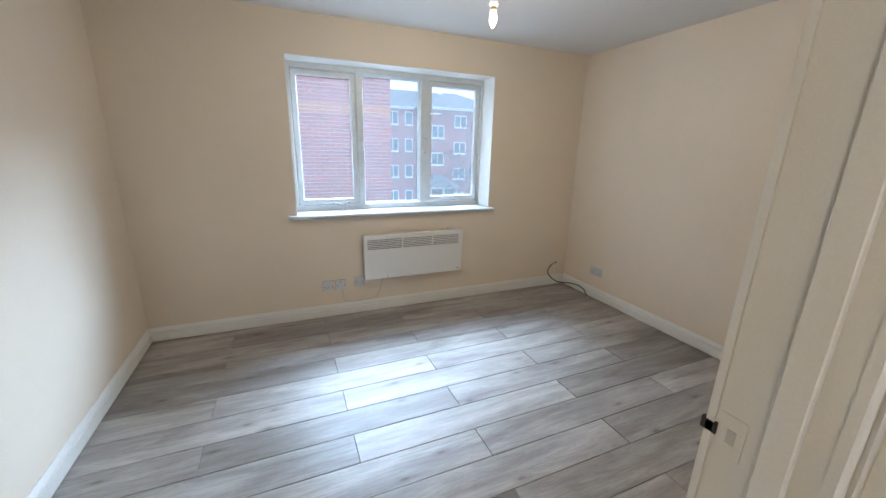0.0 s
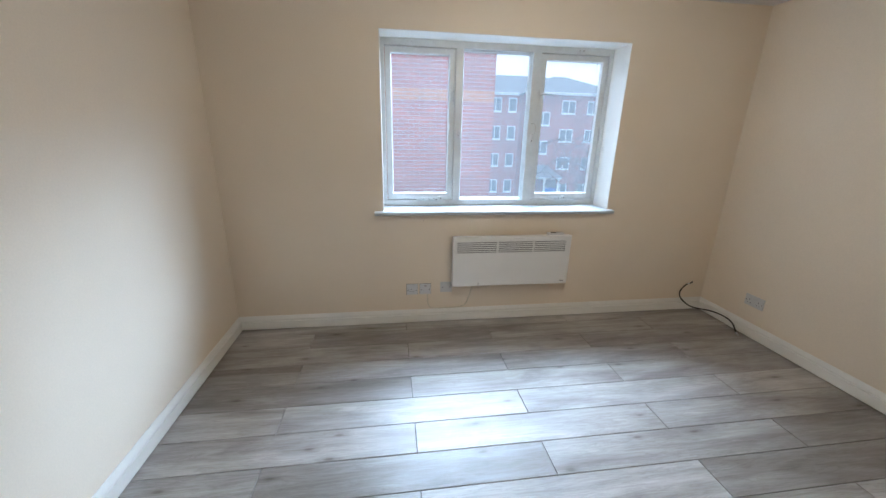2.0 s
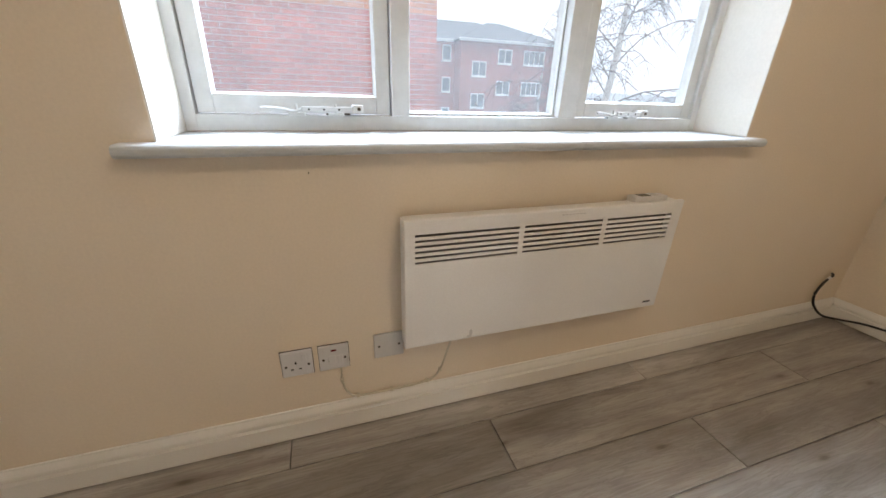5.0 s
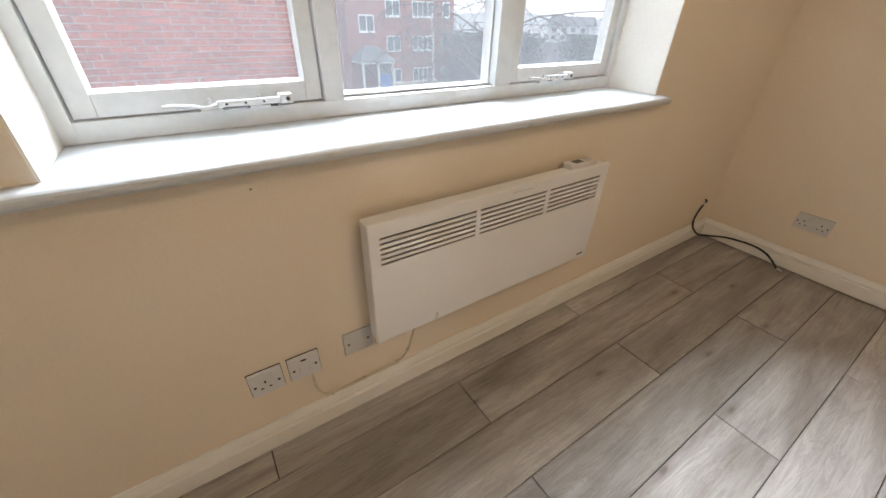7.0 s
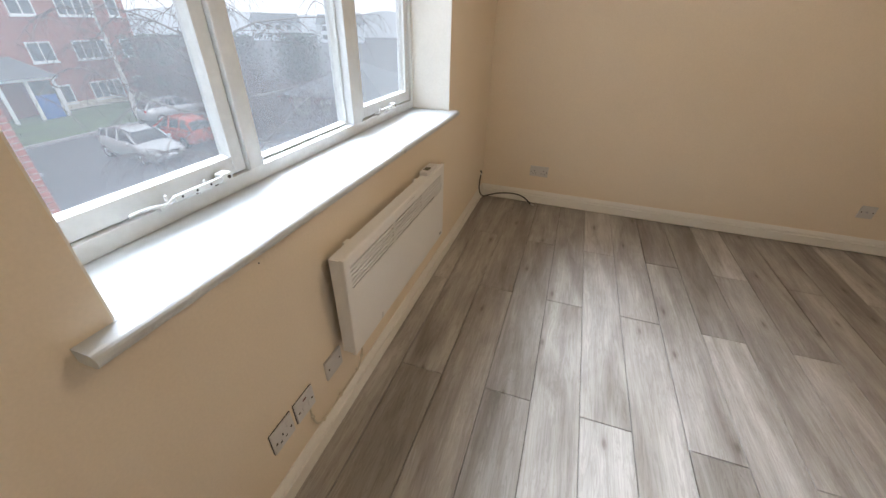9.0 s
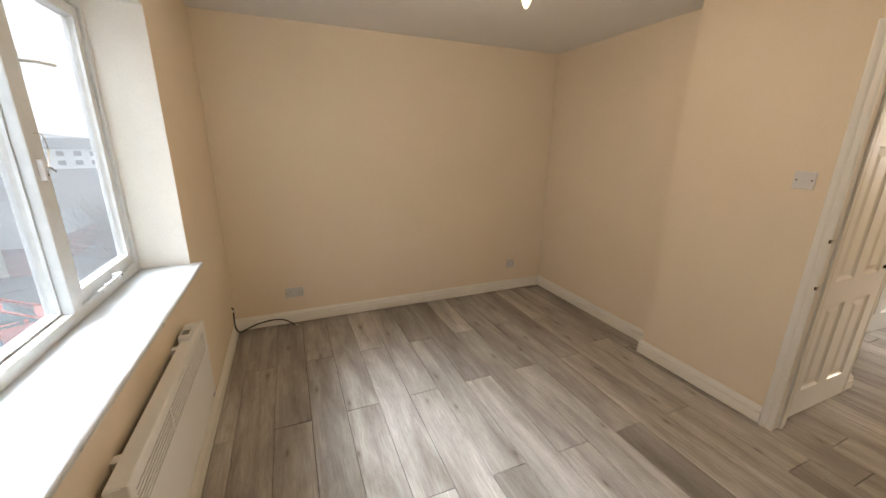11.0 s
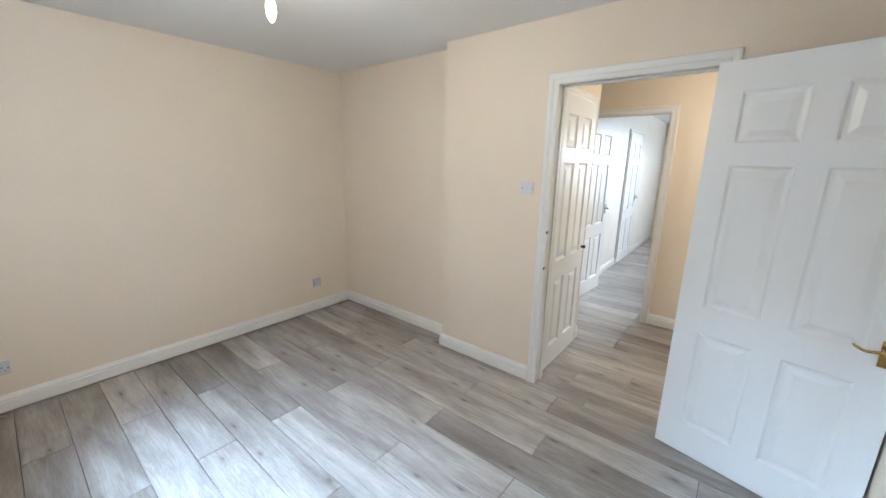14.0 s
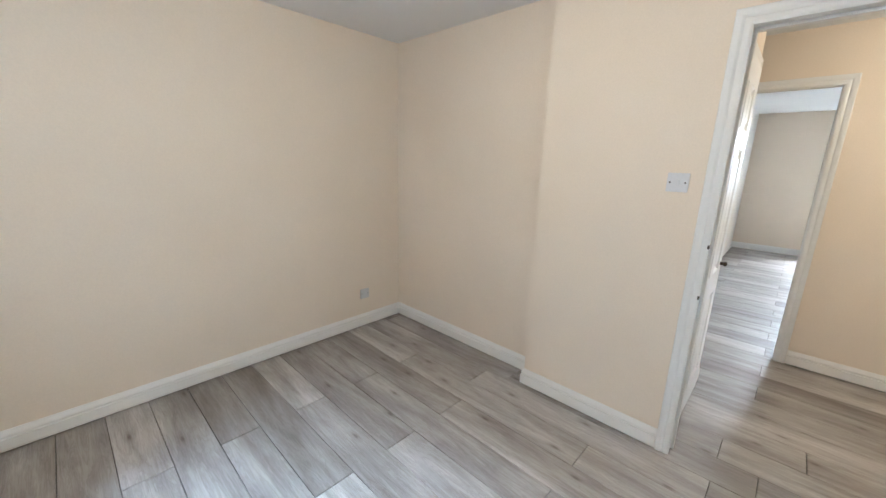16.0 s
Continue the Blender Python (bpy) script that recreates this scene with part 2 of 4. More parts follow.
def far_brick():
    m, n, l, p = shader("brick_far")
    tc = n.new("ShaderNodeTexCoord")
    sep = n.new("ShaderNodeSeparateXYZ")
    l.new(tc.outputs["Object"], sep.inputs[0])
    add = n.new("ShaderNodeMath")
    l.new(sep.outputs[0], add.inputs[0])
    l.new(sep.outputs[1], add.inputs[1])
    comb = n.new("ShaderNodeCombineXYZ")
    l.new(add.outputs[0], comb.inputs[0])
    l.new(sep.outputs[2], comb.inputs[1])
    t = n.new("ShaderNodeTexBrick")
    l.new(comb.outputs[0], t.inputs[0])
    t.inputs["Scale"].default_value = 1.0
    t.inputs["Brick Width"].default_value, t.inputs["Row Height"].default_value, t.inputs["Mortar Size"].default_value = 0.225, 0.075, 0.008
    t.inputs["Color1"].default_value = (0.36, 0.10, 0.075, 1)
    t.inputs["Color2"].default_value = (0.26, 0.065, 0.05, 1)
    t.inputs["Mortar"].default_value = (0.40, 0.34, 0.30, 1)
    d = noise_node(n, l, 0.35, 4)
    g = ramp(n, l, d.outputs[0], ((0.3, (0.8, 0.8, 0.8)), (0.7, (1.1, 1.1, 1.1)))).outputs[0]
    l.new(mixed(n, l, "MULTIPLY", 1.0, t.outputs[0], g), p.inputs["Base Color"])
    p.inputs["Roughness"].default_value = 0.9


far_brick()

# ---- mesh helpers ----


def bx(bm, x0, y0, z0, x1, y1, z1, b=0.0, seg=2):
    t = bmesh.new()
    r = bmesh.ops.create_cube(t, size=1)
    for v in r["verts"]:
        v.co = Vector((x0 + (v.co.x + 0.5) * (x1 - x0), y0 + (v.co.y + 0.5) * (y1 - y0), z0 + (v.co.z + 0.5) * (z1 - z0)))
    if b:
        bmesh.ops.bevel(t, geom=list(t.edges), offset=b, segments=seg, affect="EDGES", profile=0.6)
    join(bm, t)
    return bm


def join(bm, t, m=None):
    me = bpy.data.meshes.new("tmp")
    if m is not None:
        bmesh.ops.transform(t, matrix=m, verts=t.verts)
    t.to_mesh(me)
    t.free()
    bm.from_mesh(me)
    bpy.data.meshes.remove(me)


def cyl(bm, r0, r1, a, b, n=16):
    a, b = Vector(a), Vector(b)
    t = bmesh.new()
    bmesh.ops.create_cone(t, cap_ends=True, segments=n, radius1=r0, radius2=r1, depth=(b - a).length)
    join(bm, t, Matrix.Translation((a + b) / 2) @ (b - a).to_track_quat("Z", "Y").to_matrix().to_4x4())
    return bm


def ball(bm, c, r, n=12):
    t = bmesh.new()
    bmesh.ops.create_uvsphere(t, u_segments=n, v_segments=max(6, n // 2), radius=1)
    rr = (r, r, r) if isinstance(r, (int, float)) else r
    join(bm, t, Matrix.Translation(c) @ Matrix.Diagonal((*rr, 1)))
    return bm


def loft(bm, rings, caps=True, closed=True):
    """Skin between rings of equally many points."""
    vs = [[bm.verts.new(p) for p in ring] for ring in rings]
    k = len(vs[0])
    for a, b in zip(vs, vs[1:]):
        for i in range(k if closed else k - 1):
            j = (i + 1) % k
            bm.faces.new((a[i], a[j], b[j], b[i]))
    if caps:
        bm.faces.new(vs[0][::-1])
        bm.faces.new(vs[-1])
    return bm


def tube(bm, pts, r, n=8):
    pts = [Vector(p) for p in pts]
    rings = []
    for i, p in enumerate(pts):
        d = (pts[min(i + 1, len(pts) - 1)] - pts[max(i - 1, 0)]).normalized()
        q = d.to_track_quat("Z", "Y")
        rr = r[i] if isinstance(r, (list, tuple)) else r
        rings.append([p + q @ Vector((rr * math.cos(2 * math.pi * k / n), rr * math.sin(2 * math.pi * k / n), 0)) for k in range(n)])
    return loft(bm, rings)


def smooth_path(pts, per=6):
    """A curve through the points."""
    pts = [Vector(p) for p in pts]
    out = []
    for i in range(len(pts) - 1):
        p0, p1, p2, p3 = pts[max(i - 1, 0)], pts[i], pts[i + 1], pts[min(i + 2, len(pts) - 1)]
        for k in range(per):
            t = k / per
            out.append(0.5 * (2 * p1 + (p2 - p0) * t + (2 * p0 - 5 * p1 + 4 * p2 - p3) * t * t + (3 * p1 - p0 - 3 * p2 + p3) * t ** 3))
    return out + [pts[-1]]


def finish(bm, name, material, smooth=False):
    bmesh.ops.recalc_face_normals(bm, faces=bm.faces)
    me = bpy.data.meshes.new(name)
    bm.to_mesh(me)
    bm.free()
    for mt in material if isinstance(material, (list, tuple)) else (material,):
        me.materials.append(M[mt])
    if smooth:
        me.polygons.foreach_set("use_smooth", [True] * len(me.polygons))
    return me


def part(name, bm, material, parent=None, label="", smooth=False):
    ob = new(name, finish(bm, name, material, smooth))
    if parent is not None:
        ob.parent = parent
    if label:
        ob["label"] = label
    return ob


def thing(name, label, category, group="", kind="", at=(0, 0, 0), turn=0):
    ob = new(name)
    ob.empty_display_size = 0.1
    ob.matrix_world = pose(*at, 0, 0, turn)
    return tagged(ob, label, category, group, kind)


def structure(name, bm, material, label, category="wall"):
    return tagged(part(name, bm, material), label, category, kind="structure")


# ---- plan, in metres ----
W, H = 3.868, 2.366
YD, YA, XP = -2.88, -3.018, 2.392          # door wall, alcove wall, corner between them
WT = 0.11                                  # inner wall thickness
WX0, WX1, WZ0, WZ1, WY = 1.091, 2.837, 0.882, 2.083, 0.208   # window opening and its frame's face
DX0, DX1, DTOP = 0.741, 1.530, 1.995       # door opening
CX = 1.575                                 # cupboard front in the hall
YH, FX0, FX1 = -4.565, 1.188, 1.953          # far hall wall and its opening
FXR, FYB, FXL = 2.02, -9.55, -1.3          # far room
CYE = -3.80                                # end of the cupboard
GROUND = -4.8

# ---- structure ----
def holed(axis, a0, a1, lo, hi, z0, z1, hole):
    """A wall from lo to hi and z0 to z1, a0 to a1 thick, with one opening (lo, z0, hi, z1), as one closed mesh."""
    b = bmesh.new()
    xs, zs = [lo, hole[0], hole[2], hi], sorted({z0, max(hole[1], z0), hole[3], z1})
    made = {}

    def v(x, a, z):
        k = (round(x, 4), round(a, 4), round(z, 4))
        if k not in made:
            made[k] = b.verts.new((x, a, z) if axis == "y" else (a, x, z))
        return made[k]
    solid = {(i, j) for i in range(3) for j in range(len(zs) - 1) if not (i == 1 and hole[1] <= zs[j] < hole[3])}
    for i, j in solid:
        x0, x1, p, q = xs[i], xs[i + 1], zs[j], zs[j + 1]
        for a in (a0, a1):
            b.faces.new([v(x, a, z) for x, z in ((x0, p), (x1, p), (x1, q), (x0, q))])
        for di, dj, e in ((-1, 0, ((x0, p), (x0, q))), (1, 0, ((x1, p), (x1, q))), (0, -1, ((x0, p), (x1, p))), (0, 1, ((x0, q), (x1, q)))):
            if (i + di, j + dj) not in solid:
                (xa, za), (xb, zb) = e
                b.faces.new((v(xa, a0, za), v(xb, a0, zb), v(xb, a1, zb), v(xa, a1, za)))
    return b


structure("wall_window", holed("y", 0, 0.272, -0.15, W + 0.15, -0.2, H + 0.2, (WX0, WZ0, WX1, WZ1)), "wall_cream", "cream painted plaster wall with window opening")
structure("wall_left", bx(bmesh.new(), -0.15, YD - WT, -0.2, 0, 0, H + 0.2), "wall_cream", "cream painted plain plaster wall")
structure("wall_right", bx(bmesh.new(), W, YA - WT, -0.2, W + 0.15, 0, H + 0.2), "wall_cream", "cream painted plain plaster wall")
structure("wall_alcove", bx(bmesh.new(), XP, YA - WT, -0.2, W, YA, H + 0.2), "wall_cream", "cream painted wall of shallow alcove")
structure("wall_door", holed("y", YD - WT, YD, 0, XP, -0.2, H + 0.2, (DX0 - 0.03, -0.2, DX1 + 0.03, DTOP + 0.03)), "wall_cream", "cream painted wall with doorway to hall")
structure("ceiling", bx(bmesh.new(), -0.15, YA - WT, H, W + 0.15, 0.0, H + 0.15), "ceiling_white", "plain white painted plaster ceiling", "ceiling")
# hall and far room
b = bmesh.new()
bx(b, CX, CYE, -0.2, CX + 0.06, -3.685, H + 0.2)
bx(b, CX, -3.685, 2.0, CX + 0.06, YD - WT, H + 0.2)
bx(b, CX + 0.06, CYE, -0.2, 3.0, CYE + 0.06, H + 0.2)
structure("wall_cupboard", b, "wall_cream", "cream painted partition of hall cupboard")
structure("wall_cupboard_back", bx(bmesh.new(), 2.4, CYE + 0.06, -0.2, 2.5, YA - WT, H + 0.2), "wall_cream", "cream painted back of hall cupboard")
structure("wall_hall_far", holed("y", YH - 0.1, YH, -0.2, 3.0, -0.2, H + 0.2, (FX0 - 0.03, -0.2, FX1 + 0.03, DTOP + 0.03)), "wall_cream", "cream painted hall wall with doorway")
structure("wall_hall_left", bx(bmesh.new(), -0.3, YH, -0.2, -0.2, YD - WT, H + 0.2), "wall_cream", "cream painted end wall of hall")
structure("wall_hall_right", bx(bmesh.new(), 3.0, YH - 0.1, -0.2, 3.1, CYE + 0.06, H + 0.2), "wall_cream", "cream painted end wall of hall")
structure("ceiling_hall", bx(bmesh.new(), -0.3, YH - 0.1, H, 3.1, YA - WT, H + 0.15), "ceiling_white", "plain white painted hall ceiling", "ceiling")
structure("wall_far_room_side", holed("x", FXR, FXR + 0.1, FYB, YH - 0.1, -0.2, H + 0.2, (-7.52, -0.2, -6.72, 2.0)), "reveal_white", "pale painted wall with closed door")
structure("wall_far_room_end", holed("y", FYB - 0.3, FYB, FXL, FXR + 0.1, -0.2, H + 0.2, (-0.47, 0.88, 1.0, 2.1)), "wall_cream", "cream painted wall with bright window")
structure("wall_far_room_left", bx(bmesh.new(), FXL - 0.1, FYB, -0.2, FXL, YH - 0.1, H + 0.2), "wall_cream", "plain cream painted wall")
structure("ceiling_far_room", bx(bmesh.new(), FXL - 0.1, FYB, H, FXR + 0.1, YH - 0.1, H + 0.15), "ceiling_white", "plain white painted ceiling", "ceiling")

# reveals of the window: thin white plaster linings
b = bmesh.new()
bx(b, WX0, 0.001, WZ0 + 0.03, WX0 + 0.004, WY, WZ1)
bx(b, WX1 - 0.004, 0.001, WZ0 + 0.03, WX1, WY, WZ1)
bx(b, WX0 + 0.004, 0.001, WZ1 - 0.004, WX1 - 0.004, WY, WZ1)
structure("trim_window_reveal", b, "reveal_white", "white painted plaster window reveal", "trim")


def skirting(a, c, inward, name="baseboard", h=0.112, e0=0.0, e1=0.0):
    """A moulded skirting board from a to c on the floor; inward is the way into the room."""
    a, c = Vector((*a, 0)), Vector((*c, 0))
    d, n = (c - a).normalized(), Vector((*inward, 0))
    prof = [(0, 0.007), (0.016, 0.007), (0.018, 0.009), (0.018, h * 0.62), (0.0095, h * 0.64), (0.0095, h * 0.69), (0.0158, h * 0.73), (0.0148, h * 0.80), (0.0105, h * 0.88), (0.0062, h * 0.95), (0.005, h), (0, h)]
    rings = []
    for p, e in ((a, e0), (c, e1)):
        rings.append([p + n * v + d * e * v + Vector((0, 0, z)) for v, z in prof])
    ob = part(name, loft(bmesh.new(), rings), "skirting_white")
    return tagged(ob, "white glossy moulded wooden skirting board", "skirting board", kind="structure")


skirting((0, 0), (W, 0), (0, -1), e0=1, e1=-1)
skirting((W, 0), (W, YA), (-1, 0), e0=1, e1=-1)
skirting((W, YA), (XP, YA), (0, 1), e0=1, e1=-1)
skirting((XP, YA), (XP, YD), (1, 0), e0=1, e1=1)
skirting((XP, YD), (DX1 + 0.062, YD), (0, 1), e0=-1)
skirting((0, YD), (0, 0), (1, 0), e0=1, e1=-1)
skirting((DX0 - 0.062, YD), (0, YD), (0, 1), e1=-1)
skirting((CX, -3.735), (CX, CYE), (-1, 0), e1=1)
skirting((CX, CYE), (3.0, CYE), (0, -1), e0=-1)
skirting((FX0 - 0.062, YH), (-0.2, YH), (0, 1))
skirting((FXR, -6.69), (FXR, YH - 0.1), (-1, 0))
skirting((FXR, FYB), (FXR, -7.585), (-1, 0), e0=1)
skirting((FXL, FYB), (FXR, FYB), (0, 1), e1=-1)


def architrave(name, axis, at, lo, hi, top, out, label, w=0.06):
    """A moulded frame round an opening in the plane axis = at, from lo to hi; out: which side it stands proud of."""
    prof = [(-0.004, 0), (-0.004, 0.010), (0.006, 0.014), (0.02, 0.014), (0.026, 0.0115), (0.036, 0.017), (0.048, 0.019), (w - 0.004, 0.019), (w, 0.014), (w, 0)]
    rings = []
    for cx, cz, sx, sz in ((lo, 0.002, -1, 0), (lo, top, -1, 1), (hi, top, 1, 1), (hi, 0.002, 1, 0)):
        ring = []
        for u, v in prof:
            p, z = cx + sx * u, cz + sz * u
            ring.append((p, at + out * v, z) if axis == "y" else (at + out * v, p, z))
        rings.append(ring)
    return tagged(part(name, loft(bmesh.new(), rings), "gloss_white"), label, "architrave", kind="structure")


def lining(name, axis, lo, hi, top, near, far, stop_at, label, t=0.03):
    """The lining of a door opening with its stop."""
    b = bmesh.new()

    def put(p0, q0, z0, p1, q1, z1):
        bx(b, *((p0, q0, z0, p1, q1, z1) if axis == "y" else (q0, p0, z0, q1, p1, z1)), 0.0015, 1)
    put(lo - t, far, 0.001, lo, near, top + t)
    put(hi, far, 0.001, hi + t, near, top + t)
    put(lo, far, top, hi, near, top + t)
    put(lo, stop_at, 0.001, lo + 0.012, stop_at + 0.03, top)
    put(hi - 0.012, stop_at, 0.001, hi, stop_at + 0.03, top)
    put(lo + 0.012, stop_at, top - 0.012, hi - 0.012, stop_at + 0.03, top)
    return tagged(part(name, b, "gloss_white"), label, "door frame", kind="structure")


lining("trim_door_lining", "y", DX0, DX1, DTOP, YD + 0.001, YD - WT - 0.001, YD - 0.085, "white glossy door lining with stop")
architrave("trim_architrave_room", "y", YD, DX0, DX1, DTOP, 1, "white moulded architrave round the doorway")
architrave("trim_architrave_hall", "y", YD - WT, DX0 - 0.0, DX1 - 0.0, DTOP, -1, "white moulded architrave on hall side", w=0.012)
lining("trim_far_lining", "y", FX0, FX1, DTOP, YH + 0.001, YH - 0.101, YH - 0.05, "white glossy door lining of far room")
architrave("trim_architrave_far", "y", YH, FX0, FX1, DTOP, 1, "white moulded architrave in the hall")
architrave("trim_architrave_far_inner", "y", YH - 0.1, FX0, FX1, DTOP, -1, "white moulded architrave in far room")
architrave("trim_architrave_cupboard", "x", CX, -3.685, -3.03, 1.985, -1, "white moulded architrave of hall cupboard", w=0.045)
architrave("trim_architrave_far_door", "x", FXR, -7.52, -6.76, 1.985, -1, "white moulded architrave of closed door")


# ---- six-panel doors ----
def door_leaf(owner, w, h=1.981, t=0.035, deep=1.15):
    """Leaf along +x from the hinge, thickness from y=-t to 0, with six moulded panels as parts."""
    st, mu = 0.108 * w / 0.762, 0.1
    pw = (w - 2 * st - mu) / 2
    cols = [(st, st + pw), (st + pw + mu, w - st)]
    rows = [(0.17, 0.70), (0.84, 1.53), (1.63, 1.85)]
    xs = sorted({0, w, *[v for c in cols for v in c]})
    zs = sorted({0, h, *[v for r in rows for v in r]})
    b = bmesh.new()
    grid = {}

    def vert(x, y, z):
        k = (round(x, 4), round(y, 4), round(z, 4))
        if k not in grid:
            grid[k] = b.verts.new((x, y, z))
        return grid[k]
    for y in (0, -t):
        for x0, x1 in zip(xs, xs[1:]):
            for z0, z1 in zip(zs, zs[1:]):
                if (x0, x1) in cols and (z0, z1) in rows:
                    continue
                b.faces.new([vert(x, y, z) for x, z in ((x0, z0), (x1, z0), (x1, z1), (x0, z1))])
    for x in (0, w):
        for z0, z1 in zip(zs, zs[1:]):
            b.faces.new([vert(x, y, z) for y, z in ((0, z0), (0, z1), (-t, z1), (-t, z0))])
    for z in (0, h):
        for x0, x1 in zip(xs, xs[1:]):
            b.faces.new([vert(x, y, z) for x, y in ((x0, 0), (x1, 0), (x1, -t), (x0, -t))])
    leaf = part("leaf", b, "door_white", owner)
    steps = [(0, 0), (0.004, 0.0035), (0.010, 0.0075), (0.018, 0.009), (0.024, 0.009), (0.048, 0.0025), (0.051, 0.0018)]
    for c in cols:
        for r in rows:
            b = bmesh.new()
            for y, s in ((0, -1), (-t, 1)):
                rings = [[(x, y + s * d * deep, z) for x, z in ((c[0] + i, r[0] + i), (c[1] - i, r[0] + i), (c[1] - i, r[1] - i), (c[0] + i, r[1] - i))] for i, d in steps]
                loft(b, rings, caps=False)
                b.faces.new([b.verts.new(p) for p in rings[-1]])
            part("panel", b, "door_white", leaf)
    return leaf


def lever(owner, x, z, side, y, metal="brass", way=-1):
    """A scrolled lever on a rectangular plate."""
    b = bmesh.new()
    bx(b, x - 0.021, y, z - 0.052, x + 0.021, y + side * 0.005, z + 0.052, 0.0015)
    plate = part("handle_plate", b, metal, owner, "polished brass plate" if metal == "brass" else "chrome plate")
    b = bmesh.new()
    cyl(b, 0.009, 0.008, (x, y + side * 0.004, z + 0.012), (x, y + side * 0.045, z + 0.012))
    pts = smooth_path([(x, y + side * 0.042, z + 0.012), (x + way * 0.025, y + side * 0.046, z + 0.015), (x + way * 0.055, y + side * 0.047, z + 0.010), (x + way * 0.082, y + side * 0.044, z + 0.018), (x + way * 0.092, y + side * 0.041, z + 0.026)])
    tube(b, pts, [0.0075 - 0.0035 * i / len(pts) for i in range(len(pts))], 10)
    part("lever", b, metal, plate, smooth=True)
    for dz in (-0.043, 0.043):
        part("screw", cyl(bmesh.new(), 0.004, 0.0035, (x, y + side * 0.005, z + dz), (x, y + side * 0.0065, z + dz), 10), metal, plate)


def hinge(owner, z):
    b = bmesh.new()
    cyl(b, 0.006, 0.006, (0, 0.004, z - 0.04), (0, 0.004, z + 0.04), 10)
    bx(b, 0, -0.03, z - 0.038, 0.001, 0.0, z + 0.038)
    part("hinge", b, "brass", owner)


door = thing("door_1", "open white six-panel interior door with brass handle", "door", kind="structure", at=(DX0 + 0.008, YD + 0.022, 0.008), turn=167.0)
door_leaf(door, 0.762)
lever(door, 0.712, 0.846, -1, -0.035)
lever(door, 0.712, 0.846, 1, 0.0)
b = bx(bmesh.new(), 0.761, -0.028, 0.76, 0.7635, -0.007, 0.98, 0.0005, 1)
bx(b, 0.762, -0.024, 0.855, 0.774, -0.011, 0.872, 0.002)
part("latch", b, "brass", door, "brass latch on the edge")
for z in (0.22, 1.0, 1.76):
    hinge(door, z)

cup = thing("door_2", "closed white six-panel cupboard door with dark knob", "door", kind="structure", at=(CX + 0.012, -3.033, 0.012), turn=-90)
door_leaf(cup, 0.649, 1.965, deep=1.5)
b = cyl(bmesh.new(), 0.011, 0.008, (0.605, -0.035, 0.866), (0.605, -0.052, 0.866))
ball(b, (0.605, -0.06, 0.866), (0.015, 0.011, 0.015))
part("knob", b, "dark_metal", cup, "small dark metal knob", smooth=True)

far = thing("door_3", "open white six-panel door of the far room", "door", kind="structure", at=(FX1 - 0.008, YH - 0.105, 0.008), turn=-93)
door_leaf(far, 0.762)
lever(far, 0.70, 1.0, -1, -0.035, "steel")
far2 = thing("door_4", "closed white six-panel door in the far room", "door", kind="structure", at=(FXR + 0.012, -6.765, 0.008), turn=-90)
door_leaf(far2, 0.75)
lever(far2, 0.69, 1.0, -1, -0.035, "steel")

# strike plates of the door lining
for z in (1.10, 0.86):
    s = thing("strike_plate", "small brass strike plate let into door lining", "strike plate", group="door lining plates")
    part("plate", bx(bmesh.new(), DX1 - 0.0015, YD - 0.036, z - 0.03, DX1 + 0.001, YD - 0.004, z + 0.03, 0.0006, 1), "gloss_white", s, "plate painted over in white")
    part("lip", bx(bmesh.new(), DX1 - 0.004, YD - 0.004, z - 0.009, DX1 + 0.003, YD + 0.016, z + 0.009, 0.001, 1), "dark_metal", s)
    part("keep_hole", bx(bmesh.new(), DX1 - 0.0025, YD - 0.026, z - 0.01, DX1 - 0.0012, YD - 0.016, z + 0.01), "plastic_grey", s)

# ---- window ----
FD = 0.07   # frame depth


